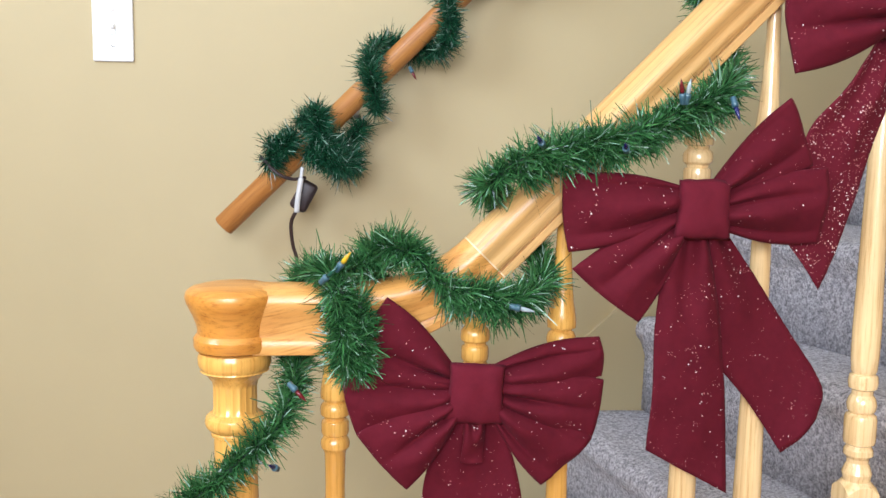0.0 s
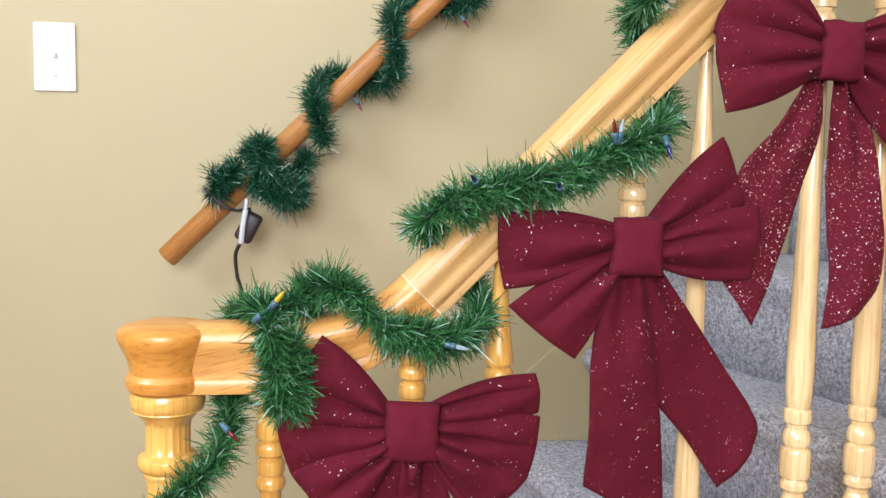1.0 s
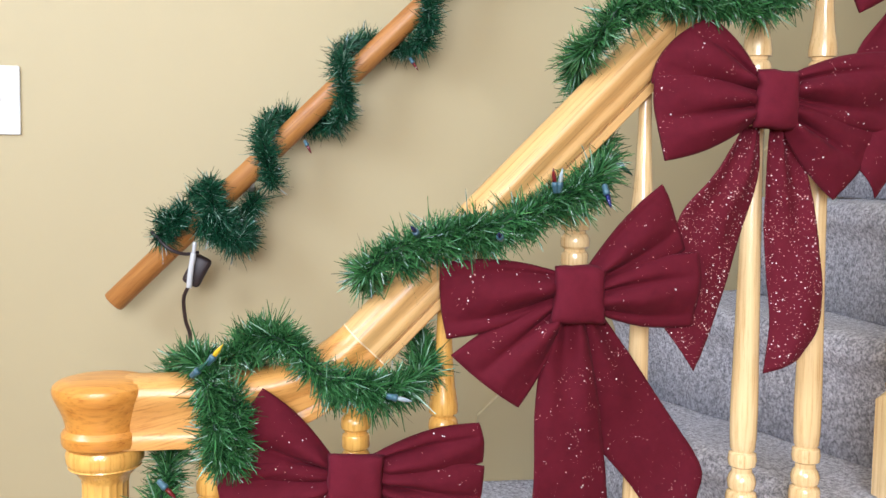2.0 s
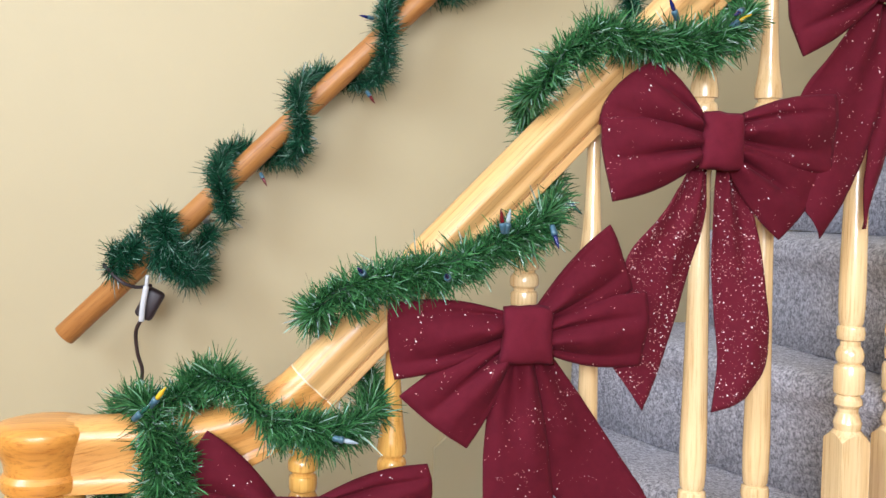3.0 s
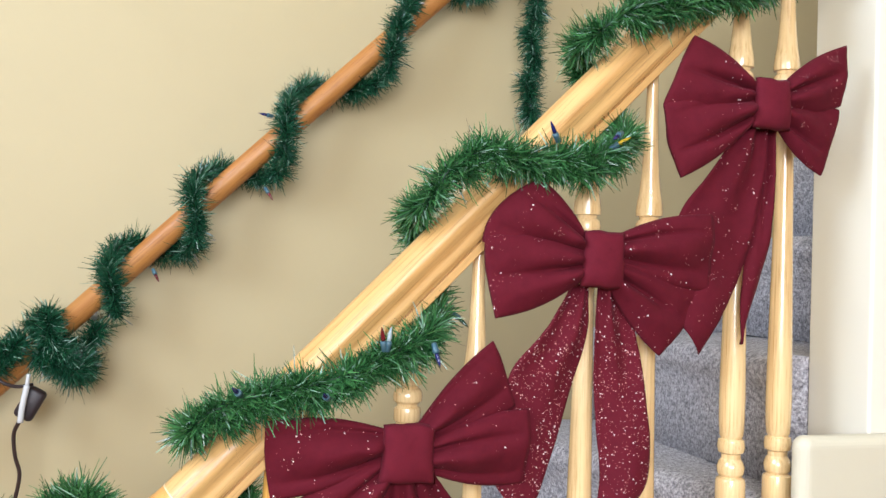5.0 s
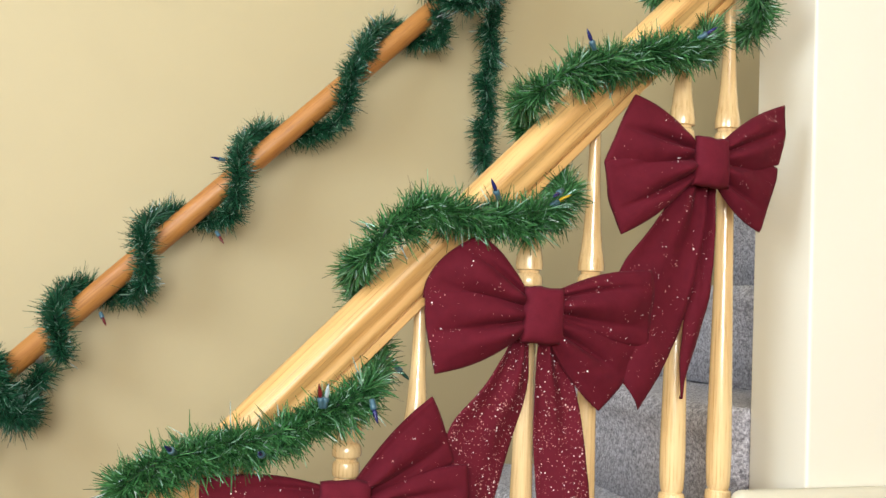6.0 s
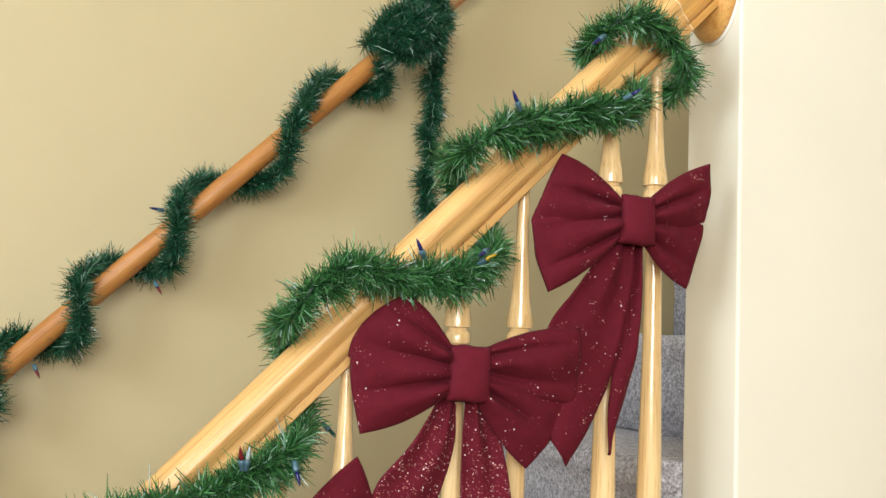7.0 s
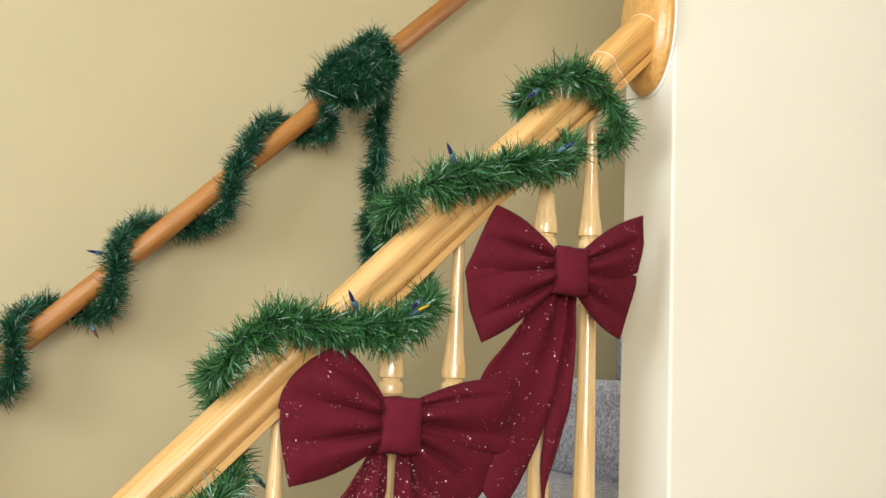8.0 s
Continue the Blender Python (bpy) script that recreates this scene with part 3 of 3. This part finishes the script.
HANGING_TUFT = [(-0.160, -0.045, 0.850), (-0.152, -0.055, 0.815), (-0.146, -0.055, 0.775), (-0.130, -0.052, 0.765), (-0.126, -0.050, 0.795), (-0.132, -0.050, 0.835)]
garland("green tinsel garland wound round the oak handrail", [RAIL_RUN, TOP_TUFT, HANGING_TUFT] + FULLER, 16500, 0.0310, 11, m_needle)

coil = []
N3 = Vector((-tdir.z, 0, tdir.x))
turns = [(-0.185, 0.5), (-0.155, 0.78), (-0.028, 1.78), (0.117, 2.78), (0.303, 3.78), (0.392, 4.03), (0.445, 4.5), (0.465, 4.8)]
xs = [a for a, _ in turns]
for k in range(7, int(turns[-1][1] * 12) + 1):
    ph = k / 12
    x = float(np.interp(ph, [b for _, b in turns], xs)) + 0.05
    th = -2 * math.pi * ph
    c = Vector((x, 0.618, wr_z(x)))
    p = c + N3 * (0.0405 * math.cos(th + 0.2) - 0.002) + Vector((0, -1, 0)) * (0.031 * math.sin(th + 0.2))
    coil.append(tuple(p))


CLUMP_LOOP = [(0.478, 0.575, 1.714), (0.527, 0.56, 1.772), (0.590, 0.565, 1.828), (0.626, 0.57, 1.812), (0.618, 0.565, 1.750), (0.570, 0.565, 1.708), (0.520, 0.565, 1.712), (0.540, 0.555, 1.755)]
CLUMP_CORE = [(0.520, 0.56, 1.740), (0.555, 0.55, 1.765), (0.592, 0.55, 1.785), (0.588, 0.555, 1.755), (0.545, 0.555, 1.735), (0.575, 0.55, 1.745), (0.605, 0.565, 1.775)]
TAIL_PUFF = [(-0.282, 0.60, 0.950), (-0.268, 0.585, 0.968), (-0.250, 0.585, 0.985), (-0.232, 0.60, 1.0)]
LEFT_PUFF = [(-0.278, 0.595, 0.978), (-0.262, 0.585, 0.990), (-0.248, 0.59, 0.972)]
LOW_PUFF = [(-0.205, 0.58, 0.990), (-0.185, 0.58, 0.968), (-0.165, 0.585, 0.955), (-0.142, 0.59, 0.962), (-0.135, 0.60, 0.945)]
LOOP_PUFF = [(-0.215, 0.615, 1.02), (-0.195, 0.59, 1.042), (-0.192, 0.575, 1.015), (-0.186, 0.575, 0.985), (-0.175, 0.58, 0.955), (-0.152, 0.60, 0.945), (-0.140, 0.62, 0.965), (-0.140, 0.63, 0.995), (-0.118, 0.64, 1.02)]
STRAND = [(0.605, 0.575, 1.815), (0.632, 0.595, 1.80)] + [(0.631 + 0.006 * math.sin(2.4 * k), 0.61 + 0.003 * k, 1.755 - 0.037 * k) for k in range(10)]
FILL_PUFF = [(-0.216, 0.585, 0.978), (-0.189, 0.575, 0.966), (-0.159, 0.58, 0.956), (-0.139, 0.59, 0.964), (-0.158, 0.6, 0.986), (-0.183, 0.59, 0.992)]
LOW_TUFT = [(-0.232, 0.6, 1.017), (-0.201, 0.585, 1.032), (-0.191, 0.58, 1.006), (-0.168, 0.575, 0.979), (-0.142, 0.585, 0.951)]
WALL_RUNS = [coil, TAIL_PUFF, LEFT_PUFF, LOW_PUFF, LOOP_PUFF, FILL_PUFF, LOW_TUFT, STRAND, CLUMP_LOOP, CLUMP_CORE]
garland("dark green tinsel garland twisted round the wall handrail", WALL_RUNS, 18500, 0.0330, 41, m_needle_dark)


# ---- string-light bulbs ----
def bulb(x, y, z, aim, colour, socket=0.014):
    b = empty("mini_light", x, y, z, f"unlit {colour} mini light bulb in a teal socket", "light bulb", "string lights on the garlands")
    m = Vector(aim).to_track_quat("Z", "Y").to_matrix().to_4x4() @ Matrix.Scale(0.85, 4)
    bm = lathe([(-socket, 0.0022), (-socket + 0.001, 0.0036), (-0.006, 0.0038), (-0.005, 0.0044), (-0.001, 0.0044), (0.0, 0.0032)], 14)
    bm.transform(Matrix.Translation(b.location) @ m)
    put_in(part("socket", bm, m_socket), b)
    bm = lathe([(0.0, 0.0026), (0.004, 0.0030), (0.009, 0.0026), (0.014, 0.0015), (0.018, 0.0004)], 14)
    bm.transform(Matrix.Translation(b.location) @ m)
    put_in(part("glass_bulb", bm, m_bulb[colour]), b)
    return b


LOW_LIGHTS = [(-0.149, -0.072, 0.879, (0.6, -0.2, 0.8), "yellow"), (-0.164, -0.072, 0.865, (0.7, -0.4, 0.7), "green"), (-0.196, -0.076, 0.746, (0.7, -0.2, -0.7), "red"), (-0.219, -0.080, 0.666, (-0.3, -0.9, 0.5), "blue"),
              (0.036, -0.078, 0.832, (1.0, -0.2, -0.2), "clear"), (0.141, -0.080, 1.000, (-0.3, -0.9, 0.3), "blue"), (0.052, -0.080, 1.005, (-0.4, -0.8, 0.4), "blue"), (0.201, -0.072, 1.057, (-0.2, -0.2, 1), "red"),
              (0.207, -0.072, 1.057, (0.1, -0.2, 1), "clear"), (0.260, -0.070, 1.044, (0.2, -0.3, -0.9), "blue")]
HIGH_LIGHTS = [(0.609, -0.070, 1.565, (-0.8, -0.2, -0.6), "blue"), (0.500, -0.072, 1.473, (-0.5, -0.2, 0.8), "blue"), (0.655, -0.072, 1.501, (0.7, -0.4, 0.5), "blue"), (0.388, -0.072, 1.289, (-0.5, -0.3, 0.8), "blue"),
               (0.464, -0.074, 1.291, (-0.7, -0.6, -0.4), "blue"), (0.472, -0.060, 1.284, (0.8, -0.3, 0.5), "yellow"), (0.322, 0.05, 1.075, (0.6, -0.4, -0.6), "green"), (0.480, 0.045, 1.36, (1, -0.2, -0.1), "green")]
WALL_LIGHTS = [(0.135, 0.575, 1.385, (-1, -0.3, 0.1), "blue"), (0.545, 0.60, 1.710, (-0.1, -0.3, -1), "clear"), (-0.035, 0.60, 1.11, (0.4, -0.4, -0.8), "red"), (0.145, 0.60, 1.255, (0.5, -0.3, -0.8), "red")]
for light in LOW_LIGHTS + HIGH_LIGHTS + WALL_LIGHTS:
    bulb(*light)

# ---- plug and cord at the foot of the wall handrail ----
plug = empty("plug_connector", -0.226, 0.60, 0.87, "white and dark plug connector hanging from the wall handrail", "plug")
put_in(part("clip", tube([(-0.230, 0.578, 0.872), (-0.227, 0.576, 0.900), (-0.222, 0.576, 0.930)], 0.0047, 10, 0.004), m_clear), plug)
put_in(part("prong", tube([(-0.222, 0.576, 0.930), (-0.220, 0.576, 0.948)], 0.0032, 8, 0.003), m_clear), plug)
bm = box(-0.013, 0.013, -0.010, 0.010, -0.022, 0.022, 0.006, 3)
bm.transform(Matrix.Translation((-0.219, 0.604, 0.898)) @ Matrix.Scale(1.2, 4) @ Matrix.Rotation(radians(28), 4, "Y"))
put_in(part("dark_plug", bm, m_dark), plug)
put_in(part("dark_lead", tube([(-0.29, 0.585, 0.965), (-0.262, 0.575, 0.938), (-0.238, 0.58, 0.928), (-0.215, 0.59, 0.93)], 0.003, 8), m_dark), plug)
tagged(part("power_cord", tube([(-0.231, 0.580, 0.874), (-0.240, 0.590, 0.852), (-0.238, 0.60, 0.815), (-0.231, 0.605, 0.785), (-0.237, 0.61, 0.745), (-0.246, 0.615, 0.716), (-0.30, 0.62, 0.695), (-0.365, 0.64, 0.64), (-0.375, 0.66, 0.4), (-0.375, 0.67, 0.0)], 0.0032, 8), m_cord), "thin brown power cord hanging down the wall", "cord")


# ---- bows ----
def petal(inner, outer, y0, bulge, folds, seed, round_out, sag=0.0085):
    """A puffed ribbon loop: inner and outer edges as pairs of (x, z), creased from the knot outwards."""
    bm = bmesh.new()
    nu, nv = 22, 30
    grids = []
    ax = Vector((outer[0][0] + outer[1][0] - inner[0][0] - inner[1][0], 0, outer[0][1] + outer[1][1] - inner[0][1] - inner[1][1])) / 2
    for side in (-1, 1):
        g = []
        for i in range(nu + 1):
            u = i / nu
            row = []
            for j in range(nv + 1):
                v = j / nv
                a, b = lerp(*inner, v), lerp(*outer, v)
                uu = u * (1 + round_out * math.sin(math.pi * v))
                x, z = lerp(a, b, uu)
                w = math.sin(math.pi * v)
                edge = 4 * v * (1 - v)
                z += sag * math.sin(math.pi * u) * (1 - 2 * v)
                puff = 0.66 * bulge * math.sin(math.pi * min(1, 0.12 + 0.84 * u)) ** 0.6 * edge ** 0.35
                crease = 0.0165 * (1 - u) ** 0.85 * min(1, u * 7) * (1 - 2 * abs(math.sin(math.pi * folds * 1.3 * v + seed)) ** 0.55) * w
                crease += 0.0030 * u * math.sin(2 * math.pi * (folds * 0.45) * v + seed * 2.1) * w
                crumple = (0.0045 * noise.noise((x * 24 + seed, z * 24, seed)) + 0.0016 * noise.noise((x * 75, z * 75, seed))) * w
                y = y0 + side * (puff * (1.0 if side < 0 else 0.55) + 0.0012) + crease + crumple
                row.append(bm.verts.new((x, y, z)))
            g.append(row)
        grids.append(g)
    for s, g in enumerate(grids):
        for i in range(nu):
            for j in range(nv):
                q = (g[i][j], g[i + 1][j], g[i + 1][j + 1], g[i][j + 1])
                bm.faces.new(q if s == 0 else q[::-1])
    f, k = grids
    ring_f = [f[i][0] for i in range(nu + 1)] + [f[nu][j] for j in range(1, nv + 1)] + [f[i][nv] for i in range(nu - 1, -1, -1)] + [f[0][j] for j in range(nv - 1, 0, -1)]
    ring_k = [k[i][0] for i in range(nu + 1)] + [k[nu][j] for j in range(1, nv + 1)] + [k[i][nv] for i in range(nu - 1, -1, -1)] + [k[0][j] for j in range(nv - 1, 0, -1)]
    m = len(ring_f)
    for i in range(m):
        bm.faces.new((ring_f[i], ring_k[i], ring_k[(i + 1) % m], ring_f[(i + 1) % m]))
    bmesh.ops.recalc_face_normals(bm, faces=bm.faces[:])
    return bm


def ribbon(left, right, y0, y1, seed, wave=0.006, cut=0.0):
    """A hanging ribbon tail between two edges, lists of (x, z) from the knot down."""
    bm = bmesh.new()
    L3 = smooth_path([(x, 0, z) for x, z in left], 0.001)
    R3 = smooth_path([(x, 0, z) for x, z in right], 0.001)
    nu, nv = 44, 14
    grids = []
    for side in (0, 1):
        g = []
        for i in range(nu + 1):
            u = i / nu
            a, b = L3[int(u * (len(L3) - 1))], R3[int(u * (len(R3) - 1))]
            row = []
            for j in range(nv + 1):
                v = j / nv
                x, z = lerp((a[0], a[2]), (b[0], b[2]), v)
                y = y0 + (y1 - y0) * u + wave * math.sin(5.0 * u + seed + 2.2 * v) * min(1, 3 * u)
                y += 0.007 * math.cos(2 * math.pi * 1.6 * v + seed) * max(0, 1 - 1.6 * u) + 0.004 * noise.noise((x * 26, z * 16, seed)) + 0.0012 * noise.noise((x * 80, z * 60, seed))
                y -= 0.006 * math.sin(math.pi * v) * u
                row.append(bm.verts.new((x, y + side * 0.0016, z)))
            g.append(row)
        grids.append(g)
    for s, g in enumerate(grids):
        for i in range(nu):
            for j in range(nv):
                q = (g[i][j], g[i + 1][j], g[i + 1][j + 1], g[i][j + 1])
                bm.faces.new(q if s == 0 else q[::-1])
    f, k = grids
    for a, b in ((f[i], k[i]) for i in (0, nu)):
        for j in range(nv):
            bm.faces.new((a[j], b[j], b[j + 1], a[j + 1]))
    for j in (0, nv):
        for i in range(nu):
            bm.faces.new((f[i][j], f[i + 1][j], k[i + 1][j], k[i][j]))
    bmesh.ops.recalc_face_normals(bm, faces=bm.faces[:])
    return bm


def knot(x, z, w, h, y, depth, turn=0.0):
    """The band round the middle of a bow: a rounded, slightly waisted pad."""
    bm = bmesh.new()
    nu, nv = 18, 18
    for side in (-1, 1):
        g = [[bm.verts.new((0, 0, 0)) for _ in range(nv + 1)] for _ in range(nu + 1)]
        for i in range(nu + 1):
            for j in range(nv + 1):
                u, v = i / nu * 2 - 1, j / nv * 2 - 1
                px = u * w / 2 * (1 - 0.07 * (1 - v * v)) * (1 - 0.05 * v) + 0.0012 * noise.noise((v * 3, x * 9, 1))
                pz = v * h / 2 * (1 + 0.03 * (1 - u * u)) + 0.002 * noise.noise((u * 2, z * 9, 5))
                d = depth * (max(0, 1 - abs(u) ** 3.4) ** 0.5) * (max(0, 1 - abs(v) ** 3.2) ** 0.5)
                g[i][j].co = (px, side * d * (1 if side < 0 else 0.4) + 0.0015 * noise.noise((px * 60, pz * 60, x)), pz)
        for i in range(nu):
            for j in range(nv):
                q = (g[i][j], g[i + 1][j], g[i + 1][j + 1], g[i][j + 1])
                bm.faces.new(q if side < 0 else q[::-1])
    bmesh.ops.remove_doubles(bm, verts=bm.verts[:], dist=0.0004)
    bm.transform(Matrix.Translation((x, y, z)) @ Matrix.Rotation(radians(turn), 4, "Y"))
    bmesh.ops.recalc_face_normals(bm, faces=bm.faces[:])
    return bm


def bow(label, kx, kz, kw, kh, petals, tails, turn=0.0, y=-0.046):
    b = empty("bow", kx, y, kz, label, "bow", "bows on the balusters")
    put_in(part("knot", knot(kx, kz, kw, kh, y - 0.010, 0.012, turn), m_plain, label="plain wine felt knot"), b)
    for k, (inner, outer, dy, bulge, folds, *arch) in enumerate(petals):
        inner = tuple((p[0] + 0.3 * (kx - p[0]), p[1] + 0.12 * (kz - p[1])) for p in inner)
        put_in(part("loop", petal(inner, outer, y + dy, bulge, folds, kx * 10 + k * 1.7, arch[0] if arch else 0.022), m_velvet), b)
    for k, (left, right, a, c, glit) in enumerate(tails):
        put_in(part("tail", ribbon(left, right, y + a, y + c, kx * 7 + k * 2.0), m_glitter if glit else m_sparse), b)
    return b


bow("wine-red velvet bow tied low beside the newel", -0.0059, 0.7356, 0.0634, 0.0654, [
    (((-0.036, 0.7642), (-0.036, 0.7356)), ((-0.1015, 0.8379), (-0.1506, 0.7561)), 0.004, 0.012, 1.3),
    (((-0.034, 0.7489), (-0.0319, 0.7213)), ((-0.1506, 0.7591), (-0.1342, 0.6896)), 0.0, 0.01, 1.2),
    (((-0.034, 0.7315), (-0.0258, 0.709)), ((-0.1342, 0.6906), (-0.079, 0.6272)), -0.004, 0.012, 1.4),
    (((0.0212, 0.7663), (0.0253, 0.7397)), ((0.1306, 0.7939), (0.1347, 0.7499)), 0.004, 0.012, 1.0),
    (((0.0212, 0.7458), (0.0253, 0.7213)), ((0.1358, 0.7469), (0.1235, 0.6804)), -0.001, 0.011, 1.3),
    (((0.0212, 0.7295), (0.0171, 0.707)), ((0.1245, 0.6824), (0.0683, 0.6293)), -0.004, 0.012, 1.3)],
    [([(-0.0279, 0.709), (-0.0483, 0.6722), (-0.0606, 0.616), (-0.0647, 0.5291), (-0.0647, 0.4575)], [(0.0151, 0.709), (0.0335, 0.6722), (0.0478, 0.616), (0.0539, 0.5291), (0.0539, 0.4166)], 0.0, 0.012, False),
     ([(-0.0176, 0.709), (-0.0197, 0.6824), (-0.0217, 0.6569)], [(0.0049, 0.709), (0.0049, 0.6824), (0.0028, 0.6569)], -0.006, -0.008, False)], 3)
bow("wine-red velvet bow with long slanted glittered tails", 0.2361, 0.9351, 0.0614, 0.0634, [
    (((0.2126, 0.9617), (0.2105, 0.927)), ((0.0847, 0.9699), (0.0929, 0.8871)), 0.002, 0.013, 1.2),
    (((0.2116, 0.9351), (0.2218, 0.9045)), ((0.098, 0.8687), (0.1737, 0.8094)), 0.004, 0.011, 1.4),
    (((0.2504, 0.9638), (0.2637, 0.9433)), ((0.3332, 1.0558), (0.3619, 0.9832)), 0.004, 0.013, 1.3),
    (((0.2617, 0.9474), (0.2596, 0.9126)), ((0.3762, 0.9811), (0.3701, 0.8983)), -0.002, 0.013, 1.5)],
    [([(0.2135, 0.9106), (0.1987, 0.8554), (0.1932, 0.8042), (0.1940, 0.7327), (0.1930, 0.659)], [(0.2462, 0.9106), (0.2604, 0.8451), (0.2691, 0.794), (0.2840, 0.6918), (0.2902, 0.6059)], 0.002, 0.014, False),
     ([(0.2261, 0.9126), (0.2362, 0.8247), (0.2632, 0.7684), (0.3158, 0.7071), (0.3525, 0.6529)], [(0.2643, 0.9188), (0.3165, 0.8503), (0.3592, 0.7889), (0.3945, 0.7327), (0.3904, 0.6958)], 0.013, 0.016, False)], 2)
bow("wine-red velvet bow with heavily glittered tails", 0.459, 1.1508, 0.0532, 0.0644, [
    (((0.4355, 1.1815), (0.4345, 1.1528)), ((0.3833, 1.2408), (0.3169, 1.1661)), 0.003, 0.015, 1.6, 0.15),
    (((0.4345, 1.161), (0.4345, 1.1262)), ((0.3179, 1.1733), (0.3332, 1.0813)), -0.002, 0.013, 1.5),
    (((0.4795, 1.1815), (0.4815, 1.1467)), ((0.6042, 1.2101), (0.6022, 1.1181)), 0.0, 0.015, 1.5),
    (((0.4795, 1.1508), (0.4733, 1.1201)), ((0.5981, 1.1181), (0.5398, 1.0404)), 0.003, 0.012, 1.5)],
    [([(0.4263, 1.1222), (0.3977, 1.0741), (0.3588, 1.0281), (0.3435, 0.9667), (0.3302, 0.9105)], [(0.4519, 1.1222), (0.4488, 1.0588), (0.4253, 0.977), (0.4079, 0.9207), (0.3752, 0.8461)], 0.006, 0.004, True),
     ([(0.4621, 1.1201), (0.46, 1.0485), (0.4672, 0.9565), (0.4733, 0.9003), (0.4641, 0.8399)], [(0.4836, 1.1222), (0.5122, 1.0588), (0.5265, 0.977), (0.5326, 0.9003), (0.5091, 0.8563)], 0.004, 0.01, True)], 2)
bow("wine-red velvet bow close to the wall end", 0.6768, 1.3465, 0.0511, 0.0613, [
    (((0.6533, 1.3761), (0.6533, 1.3495)), ((0.5757, 1.4231), (0.5368, 1.3373)), 0.002, 0.013, 1.4),
    (((0.6533, 1.3556), (0.6554, 1.325)), ((0.5358, 1.3373), (0.5614, 1.2514)), 0.0, 0.013, 1.5),
    (((0.6962, 1.372), (0.6983, 1.3454)), ((0.7892, 1.4313), (0.7821, 1.3536)), 0.0, 0.013, 1.3),
    (((0.6983, 1.3516), (0.6942, 1.3209)), ((0.7821, 1.3495), (0.7576, 1.2657)), 0.002, 0.012, 1.4)],
    [([(0.6452, 1.325), (0.6125, 1.2719), (0.5695, 1.2105), (0.5593, 1.1492), (0.5624, 1.0828)], [(0.6819, 1.3189), (0.6779, 1.2412), (0.6584, 1.1646), (0.6308, 1.1063), (0.592, 1.0419)], 0.006, 0.006, False),
     ([(0.6758, 1.3189), (0.6738, 1.2412), (0.6615, 1.1697), (0.6533, 1.1084), (0.6564, 1.0552)], [(0.6983, 1.3209), (0.6973, 1.2514), (0.6911, 1.1799), (0.6779, 1.1186), (0.6615, 1.0532)], 0.012, 0.016, False)], 1)
